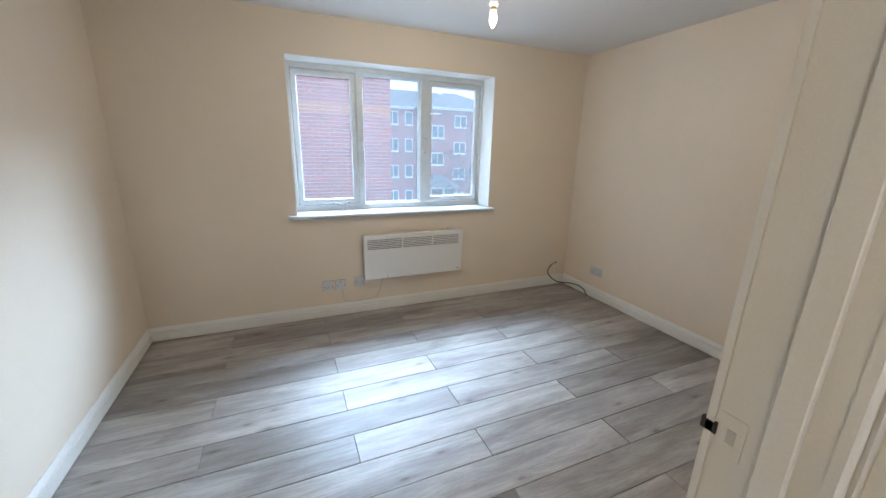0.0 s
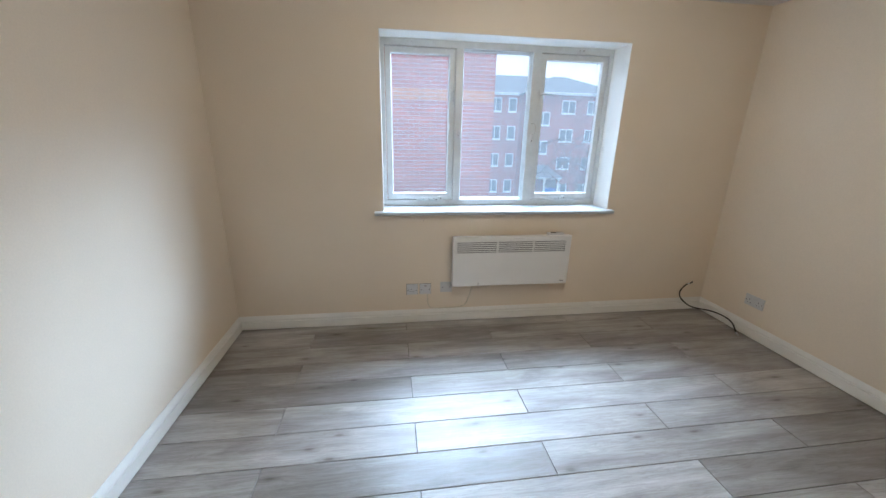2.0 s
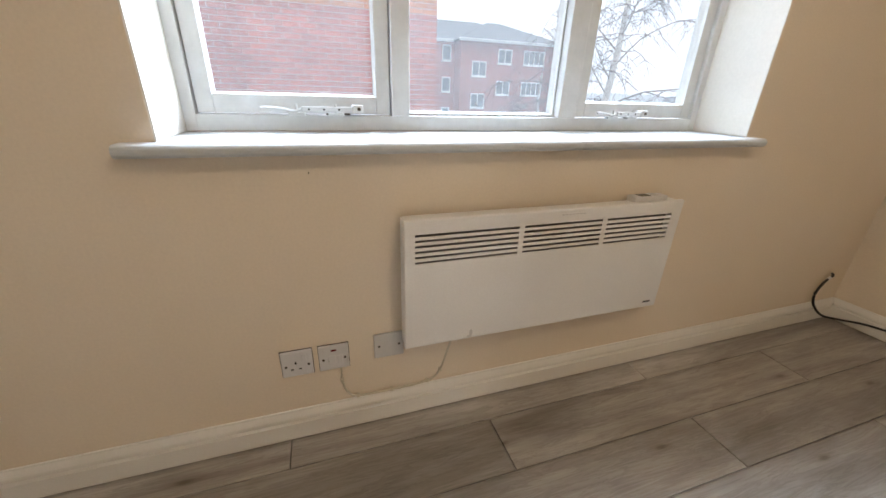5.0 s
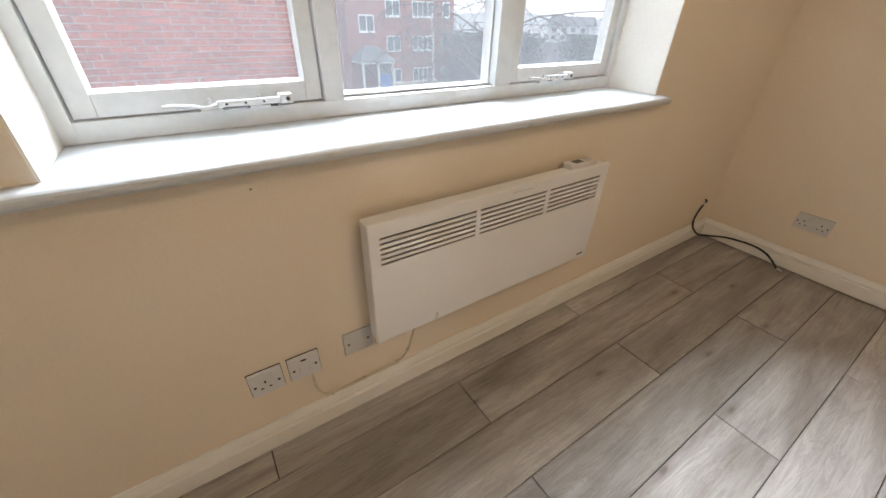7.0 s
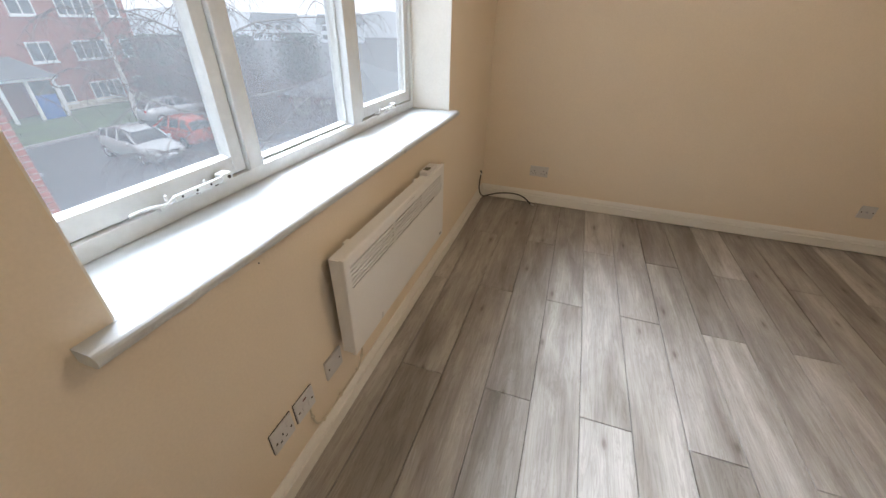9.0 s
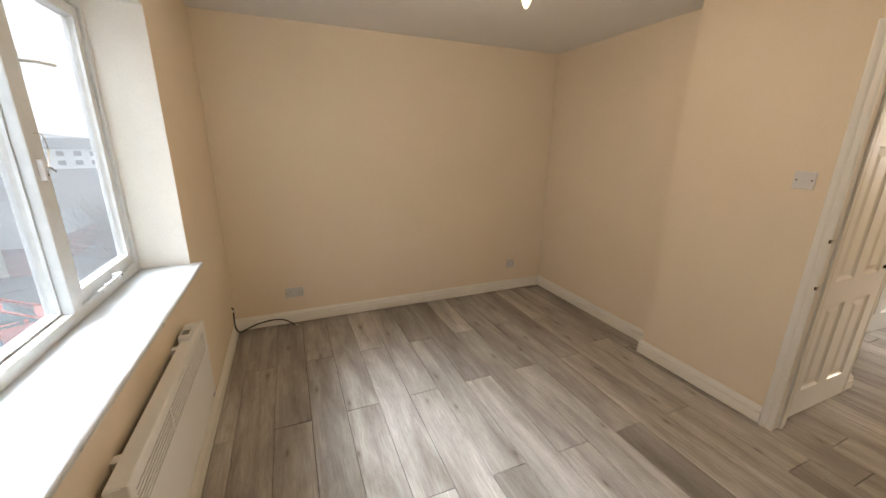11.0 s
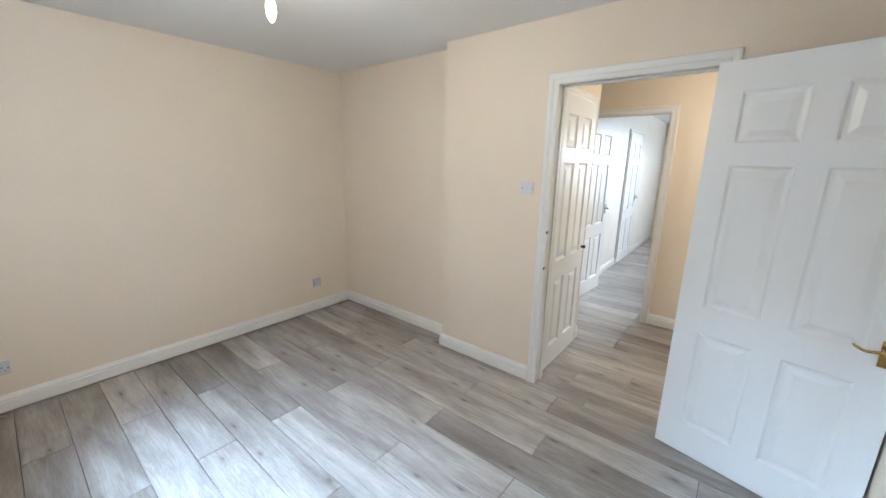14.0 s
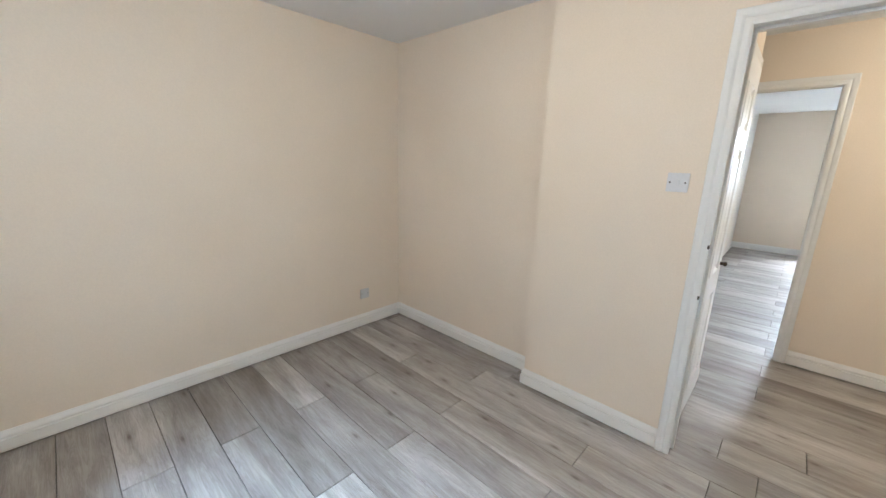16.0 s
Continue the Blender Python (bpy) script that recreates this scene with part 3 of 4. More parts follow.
def window_unit():
    win = thing("window_1", "white painted timber casement window with three lights", "window", kind="structure")
    y0, y1 = WY, WY + FD
    m1, m2, h1, h2 = 1.657, 2.238, 0.027, 0.034
    b = bmesh.new()
    zb, zt = WZ0 + 0.03, WZ1
    bx(b, WX0, y0, zb, WX0 + 0.032, y1, zt, 0.003)
    bx(b, WX1 - 0.032, y0, zb, WX1, y1, zt, 0.003)
    bx(b, WX0 + 0.03, y0 + 0.001, zt - 0.05, WX1 - 0.03, y1, zt, 0.003)
    bx(b, WX0 + 0.03, y0 + 0.001, zb, WX1 - 0.03, y1, zb + 0.042, 0.003)
    for m, h in ((m1, h1), (m2, h2)):
        bx(b, m - h, y0 - 0.001, zb + 0.04, m + h, y1, zt - 0.048, 0.004)
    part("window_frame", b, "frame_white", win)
    lights = ((WX0 + 0.032, m1 - h1, True), (m1 + h1, m2 - h2, False), (m2 + h2, WX1 - 0.032, True))
    for x0, x1, sash in lights:
        z0, z1 = zb + 0.042, zt - 0.05
        g = 0.043 if sash else 0.008
        gb = 0.05 if sash else 0.008
        yy = y0 + 0.012 if sash else y0 + 0.03
        b = bmesh.new()
        for q in ((x0 + 0.003, z0 + 0.003, x0 + g, z1 - 0.003), (x1 - g, z0 + 0.003, x1 - 0.003, z1 - 0.003), (x0 + g, z0 + 0.003, x1 - g, z0 + gb), (x0 + g, z1 - g, x1 - g, z1 - 0.003)):
            bx(b, q[0], yy, q[1], q[2], yy + 0.042, q[3], 0.0025)
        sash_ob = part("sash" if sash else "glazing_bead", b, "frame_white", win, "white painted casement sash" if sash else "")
        # bevelled putty bead round the pane
        b = bmesh.new()
        rings = []
        for i, d in ((0, 0.008), (0.006, 0.023), (0.006, 0.026)):
            rings.append([(x, yy + d, z) for x, z in ((x0 + g - 0.001 + i, z0 + gb - 0.001 + i), (x1 - g + 0.001 - i, z0 + gb - 0.001 + i), (x1 - g + 0.001 - i, z1 - g + 0.001 - i), (x0 + g - 0.001 + i, z1 - g + 0.001 - i))])
        loft(b, rings, caps=False)
        part("bead", b, "frame_white", sash_ob)
        pane = part("pane", bx(bmesh.new(), x0 + g - 0.002, yy + 0.024, z0 + gb - 0.002, x1 - g + 0.002, yy + 0.028, z1 - g + 0.002), "glass_misted", sash_ob, "slightly misted clear glass, whitened to imitate outdoor haze")
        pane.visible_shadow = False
    # screw pairs of the head vents
    for xc in (1.30, 2.575):
        for dx in (-0.014, 0.014):
            part("screw", cyl(bmesh.new(), 0.007, 0.006, (xc + dx, y0 + 0.002, zt - 0.022), (xc + dx, y0 - 0.003, zt - 0.022), 12), "steel", win)
    return win


window = window_unit()

# bullnosed window board
b = bmesh.new()
prof = [(WY, 0.0), (-0.036, 0.0)] + [(-0.036 - 0.014 * math.sin(a), 0.014 - 0.014 * math.cos(a)) for a in [math.pi * k / 8 for k in range(1, 8)]] + [(-0.036, 0.028), (WY, 0.028)]
SX0, SX1 = WX0 - 0.062, WX1 + 0.032
loft(b, [[(x, y, WZ0 + z) for y, z in prof if y <= 0.0] + [(x, 0, WZ0 + 0.028), (x, 0, WZ0)] for x in (SX0, SX0 + 0.004, SX1 - 0.004, SX1)])
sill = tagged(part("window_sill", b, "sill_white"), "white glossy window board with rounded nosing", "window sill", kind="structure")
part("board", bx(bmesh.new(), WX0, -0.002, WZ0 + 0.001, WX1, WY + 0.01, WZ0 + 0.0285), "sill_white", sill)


def casement_stay(x0, x1, z, flip=1):
    s = thing("casement_stay", "white painted metal casement stay with pegs", "window stay", group="window stays")
    y = WY - 0.004
    L = x1 - x0
    b = bmesh.new()
    pts = [(x0, y - 0.012, z + 0.004), (x0 + 0.05 * L, y - 0.012, z + 0.006), (x0 + 0.2 * L, y - 0.010, z + 0.002), (x0 + 0.3 * L, y - 0.010, z - 0.003), (x0 + 0.4 * L, y - 0.010, z + 0.004)]
    tube(b, smooth_path(pts, 4), 0.0042, 8)
    bx(b, x0 + 0.38 * L, y - 0.017, z - 0.004, x1 - 0.01, y - 0.008, z + 0.010, 0.002)
    part("arm", b, "frame_white", s)
    for f in (0.45, 0.6, 0.75):
        part("hole", cyl(bmesh.new(), 0.003, 0.003, (x0 + f * L, y - 0.0172, z + 0.003), (x0 + f * L, y - 0.0165, z + 0.003), 10), "hole_black", s)
    b = bx(bmesh.new(), x1 - 0.03, y - 0.02, z - 0.006, x1, WY + 0.006, z + 0.016, 0.003)
    part("bracket", b, "frame_white", s)
    part("pivot", cyl(bmesh.new(), 0.005, 0.005, (x1 - 0.012, y - 0.022, z + 0.005), (x1 - 0.012, y - 0.018, z + 0.005), 10), "dark_metal", s)
    for f in (0.33, 0.72):
        q = bx(bmesh.new(), x0 + f * L - 0.022, y - 0.012, z - 0.014, x0 + f * L + 0.022, WY + 0.006, z - 0.006, 0.002)
        cyl(q, 0.004, 0.0035, (x0 + f * L, y - 0.008, z - 0.008), (x0 + f * L, y - 0.008, z + 0.016), 10)
        part("peg", q, "frame_white", s)
    # dark strip below the arm, modelled in place of its shadow
    part("shadow_plate", bx(bmesh.new(), x0 + 0.62 * L, y - 0.004, z - 0.012, x1 - 0.035, WY + 0.004, z - 0.007), "dark_metal", s)


casement_stay(1.28, 1.545, 0.967)
casement_stay(2.35, 2.565, 0.967)


def restrictor(x_lock, x_anchor, z, hang):
    s = thing("window_restrictor", "white oval cable restrictor with steel lock", "window restrictor", group="window restrictors")
    y = WY - 0.002
    b = bmesh.new()
    bx(b, x_lock - 0.014, y - 0.016, z - 0.034, x_lock + 0.014, y + 0.004, z + 0.034, 0.009, 4)
    part("lock_body", b, "plastic_white", s, smooth=False)
    b = cyl(bmesh.new(), 0.006, 0.006, (x_lock, y - 0.015, z + 0.004), (x_lock, y - 0.028, z + 0.004), 12)
    cyl(b, 0.004, 0.004, (x_lock - 0.008, y - 0.026, z + 0.008), (x_lock + 0.012, y - 0.03, z - 0.006), 8)
    part("key_barrel", b, "steel", s)
    part("keyhole", cyl(bmesh.new(), 0.004, 0.004, (x_lock, y - 0.0165, z - 0.016), (x_lock, y - 0.0155, z - 0.016), 10), "hole_black", s)
    if hang:
        part("cable", tube(bmesh.new(), smooth_path([(x_lock, y - 0.018, z + 0.006), (x_lock + 0.02, y - 0.022, z + 0.06), (x_lock + 0.012, y - 0.02, z + 0.105), (x_lock - 0.018, y - 0.016, z + 0.11)]), 0.0018, 6), "steel", s)
    else:
        b = bx(bmesh.new(), x_anchor - 0.013, WY - 0.006, z + 0.012, x_anchor + 0.013, WY + 0.016, z + 0.07, 0.008, 4)
        part("anchor", b, "plastic_white", s)
        part("cable", tube(bmesh.new(), smooth_path([(x_anchor, WY - 0.006, z + 0.04), (x_anchor + 0.02, WY - 0.02, z + 0.035), (x_lock - 0.02, WY - 0.024, z + 0.022), (x_lock, y - 0.022, z + 0.006)]), 0.0025, 6), "plastic_white", s)


restrictor(1.66, 1.602, 1.46, False)
restrictor(2.238, 0, 1.43, True)


def fastener(x, z):
    s = thing("casement_fastener", "small white casement fastener on sash stile", "window catch", group="window catches")
    b = bx(bmesh.new(), x - 0.008, WY - 0.004, z - 0.045, x + 0.008, WY + 0.014, z + 0.045, 0.003)
    part("plate", b, "frame_white", s)
    b = bmesh.new()
    tube(b, smooth_path([(x, WY - 0.006, z + 0.01), (x, WY - 0.02, z), (x - 0.002, WY - 0.024, z - 0.03), (x - 0.004, WY - 0.02, z - 0.06)], 4), 0.0045, 8)
    part("lever", b, "steel", s)


fastener(1.618, 1.74)
s = thing("casement_fastener", "white casement fastener standing out from sash", "window catch", group="window catches")
part("lever", tube(bmesh.new(), smooth_path([(2.286, WY + 0.01, 1.75), (2.31, WY - 0.03, 1.752), (2.38, WY - 0.045, 1.754)], 4), 0.005, 8), "frame_white", s)
part("plate", bx(bmesh.new(), 2.278, WY + 0.002, 1.72, 2.296, WY + 0.016, 1.78, 0.003), "frame_white", s)

# ---- panel heater ----
HX0, HX1, HZ0, HZ1, HY = 1.599, 2.530, 0.327, 0.724, -0.081


def heater():
    h = thing("panel_heater", "white wall-mounted electric panel heater with slotted grille", "heater")
    gz0, gz1 = HZ1 - 0.125, HZ1 - 0.032
    edges = [(HX0 + 0.03, HX0 + 0.335), (HX0 + 0.35, HX0 + 0.62), (HX0 + 0.635, HX0 + 0.888)]
    d = HY + 0.016
    b = bmesh.new()
    r = 0.006
    xs = [HX0 + r] + [v for e in edges for v in e] + [HX1 - r]
    zs = [HZ0 + r, gz0, gz1, HZ1 - r]
    pts = {}

    def at(x, y, z):
        k = (round(x, 4), round(y, 4), round(z, 4))
        if k not in pts:
            pts[k] = b.verts.new((x, y, z))
        return pts[k]
    for x0, x1 in zip(xs, xs[1:]):
        for z0, z1 in zip(zs, zs[1:]):
            if (x0, x1) in edges and z0 == gz0:
                for p, q in (((x0, z0), (x1, z0)), ((x1, z0), (x1, z1)), ((x1, z1), (x0, z1)), ((x0, z1), (x0, z0))):
                    b.faces.new((at(p[0], HY, p[1]), at(q[0], HY, q[1]), at(q[0], HY + 0.003, q[1]), at(p[0], HY + 0.003, p[1])))
            else:
                b.faces.new([at(x, HY, z) for x, z in ((x0, z0), (x1, z0), (x1, z1), (x0, z1))])
    rim = [(x, zs[0]) for x in xs] + [(xs[-1], z) for z in zs[1:]] + [(x, zs[-1]) for x in xs[-2::-1]] + [(xs[0], z) for z in zs[-2:0:-1]]

    def out(x, z, g):
        return (x + (g if x == xs[-1] else -g if x == xs[0] else 0), z + (g if z == zs[-1] else -g if z == zs[0] else 0))
    steps = [(0.0, 0.0), (0.0035, 0.0008), (0.0055, 0.003), (0.006, 0.006), (0.006, 0.016)]
    for (g0, y0), (g1, y1) in zip(steps, steps[1:]):
        for p, q in zip(rim, rim[1:] + rim[:1]):
            a0, a1, c0, c1 = out(*p, g0), out(*q, g0), out(*p, g1), out(*q, g1)
            b.faces.new((at(a0[0], HY + y0, a0[1]), at(a1[0], HY + y0, a1[1]), at(c1[0], HY + y1, c1[1]), at(c0[0], HY + y1, c0[1])))
    part("front_panel", b, "heater_white", h)
    b = bmesh.new()
    bx(b, HX0 + 0.002, d - 0.002, HZ0 + 0.004, HX1 - 0.002, -0.028, HZ0 + 0.03, 0.002)
    bx(b, HX0 + 0.002, d - 0.002, HZ0 + 0.03, HX0 + 0.008, -0.028, HZ1 - 0.006)
    bx(b, HX1 - 0.008, d - 0.002, HZ0 + 0.03, HX1 - 0.002, -0.028, HZ1 - 0.006)
    bx(b, HX0 + 0.008, d - 0.002, HZ1 - 0.012, HX1 - 0.008, -0.028, HZ1 - 0.004)
    part("casing", b, "heater_white", h)
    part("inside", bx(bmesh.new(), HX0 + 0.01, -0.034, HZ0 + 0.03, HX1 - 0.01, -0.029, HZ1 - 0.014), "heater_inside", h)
    for x0, x1 in edges:
        for k in range(6):
            z = gz0 + (k + 0.35) * (gz1 - gz0) / 6
            b = bmesh.new()
            loft(b, [[(x, HY + 0.0008, z + 0.0005), (x, HY + 0.0008, z + 0.0098), (x, HY + 0.013, z + 0.0048), (x, HY + 0.013, z - 0.0038)] for x in (x0 - 0.0005, x1 + 0.0005)])
            part("grille_slat", b, "heater_white", h)
    b = bx(bmesh.new(), HX1 - 0.185, -0.062, HZ1 - 0.008, HX1 - 0.055, -0.022, HZ1 + 0.014, 0.004)
    th = part("thermostat", b, "plastic_white", h, "small digital thermostat box")
    part("display", bx(bmesh.new(), HX1 - 0.16, -0.056, HZ1 + 0.0135, HX1 - 0.118, -0.03, HZ1 + 0.0148), "lcd_grey", th)
    for k in range(3):
        part("button", bx(bmesh.new(), HX1 - 0.108 + 0.0, -0.056 + k * 0.0105, HZ1 + 0.0135, HX1 - 0.088, -0.049 + k * 0.0105, HZ1 + 0.0165, 0.001, 1), "plastic_grey", th)
    part("badge", bx(bmesh.new(), HX1 - 0.062, HY - 0.0008, HZ0 + 0.022, HX1 - 0.03, HY + 0.001, HZ0 + 0.028), "logo_dark", h)
    for k in range(7):
        part("warning_text_bar", bx(bmesh.new(), HX0 + 0.468 + k * 0.012, HY - 0.0006, HZ1 - 0.019, HX0 + 0.476 + k * 0.012, HY + 0.001, HZ1 - 0.0155), "plastic_grey", h)
    for x in (HX0 + 0.12, HX1 - 0.22):
        b = bx(bmesh.new(), x, -0.032, HZ0 + 0.02, x + 0.03, 0.0, HZ1 - 0.02, 0.002)
        part("wall_bracket", b, "heater_white", h)
    # worn chip near the lower edge
    b = bmesh.new()
    ball(b, (HX0 + 0.205, HY + 0.0002, HZ0 + 0.022), (0.006, 0.0008, 0.012), 10)
    ball(b, (HX0 + 0.200, HY + 0.0002, HZ0 + 0.010), (0.009, 0.0008, 0.004), 10)
    part("paint_chip", b, "plastic_grey", h, "worn chip in the white paint")


heater()


# ---- wall plates ----
def wall_plate(name, label, category, at, face, wide, kind, grey=False, group=""):
    """A plate lying in its own x-z plane, front towards -y, then turned to its wall."""
    s = thing(name, label, category, group=group, at=at, turn={"window": 0, "right": -90, "door": 180}[face])
    body = "plastic_grey" if grey else "plastic_white"
    part("plate", bx(bmesh.new(), -wide / 2, -0.0085, -0.043, wide / 2, 0.0, 0.043, 0.003, 2), body, s)
    f = -0.0085
    # dark sheet slightly larger than the plate, drawing a line round it
    if kind in ("single", "fused"):
        part("edge_gap", bx(bmesh.new(), -wide / 2 - 0.0014, -0.0025, -0.0444, wide / 2 + 0.0014, 0.0, 0.0444), "subfloor_dark", s, "thin dark line round the plate")

    def slot(x, z, w, h, mat="hole_black", nm="pin_hole"):
        part(nm, bx(bmesh.new(), x - w / 2, f - 0.0006, z - h / 2, x + w / 2, f + 0.001, z + h / 2), mat, s)

    def screw(x, z=0.0):
        q = part("screw", cyl(bmesh.new(), 0.0042, 0.0038, (x, f + 0.001, z), (x, f - 0.001, z), 12), "dark_metal", s)
        return q

    def outlet(x):
        slot(x, 0.004, 0.0045, 0.009)
        slot(x - 0.011, -0.018, 0.0075, 0.0045)
        slot(x + 0.011, -0.018, 0.0075, 0.0045)
    if kind == "double":
        outlet(-0.036)
        outlet(0.036)
        for x in (-0.062, -0.010, 0.010, 0.062)[0:4:3]:
            screw(x, -0.004)
        for x in (-0.014, 0.014):
            part("rocker", bx(bmesh.new(), x - 0.0065, f - 0.003, 0.010, x + 0.0065, f + 0.001, 0.032, 0.0015, 1), body, s)
    elif kind == "single":
        outlet(-0.004)
        screw(-0.031, -0.006)
        screw(0.031, -0.006)
        part("rocker", bx(bmesh.new(), 0.014, f - 0.003, 0.010, 0.027, f + 0.001, 0.032, 0.0015, 1), body, s)
    elif kind == "fused":
        slot(0.0, 0.026, 0.016, 0.006, "red_neon", "indicator")
        slot(-0.015, -0.008, 0.003, 0.010, "hole_black", "fuse_slot")
        part("fuse_carrier", bx(bmesh.new(), -0.016, f - 0.0015, -0.022, 0.004, f + 0.001, 0.008, 0.001, 1), body, s)
        part("rocker", bx(bmesh.new(), 0.010, f - 0.003, -0.022, 0.025, f + 0.001, 0.008, 0.0015, 1), body, s)
        screw(-0.031, -0.004)
        screw(0.031, -0.004)
    elif kind == "blank":
        screw(-0.031)
        screw(0.031)
    elif kind == "switch":
        screw(-0.031)
        screw(0.031)
        part("rocker", bx(bmesh.new(), -0.008, f - 0.004, -0.012, 0.008, f + 0.001, 0.012, 0.002, 1), body, s)
    elif kind == "aerial":
        screw(-0.031)
        screw(0.031)
        part("aerial_port", cyl(bmesh.new(), 0.007, 0.006, (0, f + 0.001, 0), (0, f - 0.005, 0), 14), "steel", s)
    return s


wall_plate("socket", "white plastic single wall socket with switch", "socket", (1.296, 0, 0.287), "window", 0.086, "single", group="plates under window")
wall_plate("fused_spur", "white fused spur plate with red indicator", "switch", (1.399, 0, 0.287), "window", 0.086, "fused", group="plates under window")
wall_plate("blank_plate", "grey-white blank cover plate beside heater", "cover plate", (1.564, 0, 0.298), "window", 0.092, "blank", True, group="plates under window")
wall_plate("double_socket", "grey-white plastic double wall socket above skirting", "socket", (W, -0.468, 0.283), "right", 0.146, "double", True)
wall_plate("single_socket", "small grey-white single wall socket above skirting", "socket", (W, -2.63, 0.297), "right", 0.086, "aerial", True)
wall_plate("light_switch", "white plastic single rocker light switch", "light switch", (1.692, YD, 1.375), "door", 0.088, "switch")

# painted-over cable from the fused spur to the heater, with clips
wire = thing("heater_cable", "thin cream painted cable clipped along the wall", "cable")
path = [(1.416, -0.004, 0.246), (1.416, -0.004, 0.195), (1.428, -0.005, 0.145), (1.46, -0.006, 0.121), (1.568, -0.007, 0.119), (1.69, -0.007, 0.124), (1.733, -0.006, 0.16), (1.752, -0.007, 0.22), (1.772, -0.012, 0.295), (1.78, -0.03, 0.34)]
part("lead", tube(bmesh.new(), smooth_path(path), 0.0035, 8), "wire_cream", wire, smooth=True)
for q in (1, 3, 4, 5, 6):
    p = path[q]
    part("clip", bx(bmesh.new(), p[0] - 0.005, -0.012, p[2] - 0.005, p[0] + 0.005, 0.0, p[2] + 0.006, 0.0015, 1), "wire_cream", wire)

# black aerial lead in the corner
lead = thing("aerial_cable", "black coaxial cable lying in the corner", "cable")
pts = [(W - 0.12, -0.002, 0.262), (W - 0.142, -0.016, 0.258), (W - 0.205, -0.024, 0.238), (W - 0.245, -0.028, 0.18), (W - 0.222, -0.032, 0.118), (W - 0.14, -0.042, 0.052), (W - 0.07, -0.07, 0.034), (W - 0.03, -0.16, 0.052), (W - 0.027, -0.28, 0.066), (W - 0.032, -0.365, 0.054), (W - 0.055, -0.43, 0.02), (W - 0.065, -0.45, 0.009)]
sm = smooth_path(pts)
part("sheath", tube(bmesh.new(), sm, 0.0055, 10), "rubber_black", lead, smooth=True)
part("plug", cyl(bmesh.new(), 0.007, 0.0065, (W - 0.064, -0.448, 0.010), (W - 0.075, -0.475, 0.008), 12), "steel", lead)
part("white_band", tube(bmesh.new(), sm[8:11], 0.0063, 10), "plastic_white", lead, "white tape band")

# nail hole in the wall
tagged(part("nail", cyl(bmesh.new(), 0.0017, 0.0017, (1.386, 0.0, 0.836), (1.386, -0.003, 0.836), 8), "hole_black"), "small dark nail head in cream wall", "nail")


# ---- pendant lamps ----
def pendant(x, y, zb):
    s = thing("pendant_lamp", "bare lit candle bulb in white ceiling pendant holder", "ceiling lamp", group="pendant lamps", at=(x, y, H))
    o = zb - H
    part("ceiling_rose", loft(bmesh.new(), [[(r * math.cos(a), r * math.sin(a), z) for a in [2 * math.pi * k / 24 for k in range(24)]] for r, z in ((0.038, 0), (0.038, -0.01), (0.030, -0.02), (0.008, -0.026))]), "plastic_white", s, smooth=True)
    part("cord", cyl(bmesh.new(), 0.0035, 0.0035, (0, 0, -0.02), (0, 0, o + 0.155), 8), "plastic_white", s)
    ring = [2 * math.pi * k / 20 for k in range(20)]
    part("lamp_holder", loft(bmesh.new(), [[(r * math.cos(a), r * math.sin(a), o + z) for a in ring] for r, z in ((0.007, 0.165), (0.013, 0.158), (0.016, 0.14), (0.016, 0.118), (0.019, 0.116), (0.019, 0.098), (0.015, 0.096))]), "plastic_white", s, smooth=True)
    part("bulb_cap", cyl(bmesh.new(), 0.012, 0.0125, (0, 0, o + 0.098), (0, 0, o + 0.078), 16), "brass", s)
    prof = [(0.012, 0.08), (0.0145, 0.07), (0.0175, 0.055), (0.0185, 0.042), (0.017, 0.028), (0.012, 0.013), (0.006, 0.003), (0.001, 0.0)]
    bulb = part("bulb", loft(bmesh.new(), [[(r * math.cos(a), r * math.sin(a), o + z) for a in ring] for r, z in prof]), "bulb_glow", s, "glowing warm glass bulb", smooth=True)
    bulb.visible_shadow = False


pendant(2.0, -1.383, 2.012)
pendant(0.4, -3.75, 2.012)

# far room window
fw = thing("window_2", "white casement window of the far room", "window", kind="structure")
b = bmesh.new()
for q in ((-0.47, 0.88, -0.41, 2.1), (0.94, 0.88, 1.0, 2.1), (-0.41, 0.88, 0.94, 0.94), (-0.41, 2.04, 0.94, 2.1), (0.24, 0.94, 0.30, 2.04)):
    bx(b, q[0], FYB - 0.26, q[1], q[2], FYB - 0.19, q[3], 0.003)
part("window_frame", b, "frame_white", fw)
for x0, x1 in ((-0.41, 0.24), (0.30, 0.94)):
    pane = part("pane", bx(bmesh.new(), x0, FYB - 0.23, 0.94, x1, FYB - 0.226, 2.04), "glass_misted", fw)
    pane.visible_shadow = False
b = bx(bmesh.new(), -0.52, FYB - 0.19, 0.88, 1.06, FYB + 0.045, 0.905, 0.006, 3)
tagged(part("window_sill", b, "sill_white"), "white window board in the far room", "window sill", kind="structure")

# ---- outside ----
ground = tagged(part("ground", bx(bmesh.new(), -500, -500, GROUND - 0.5, 700, 800, GROUND), "asphalt"), "wet grey asphalt car park and road", "ground", kind="structure")


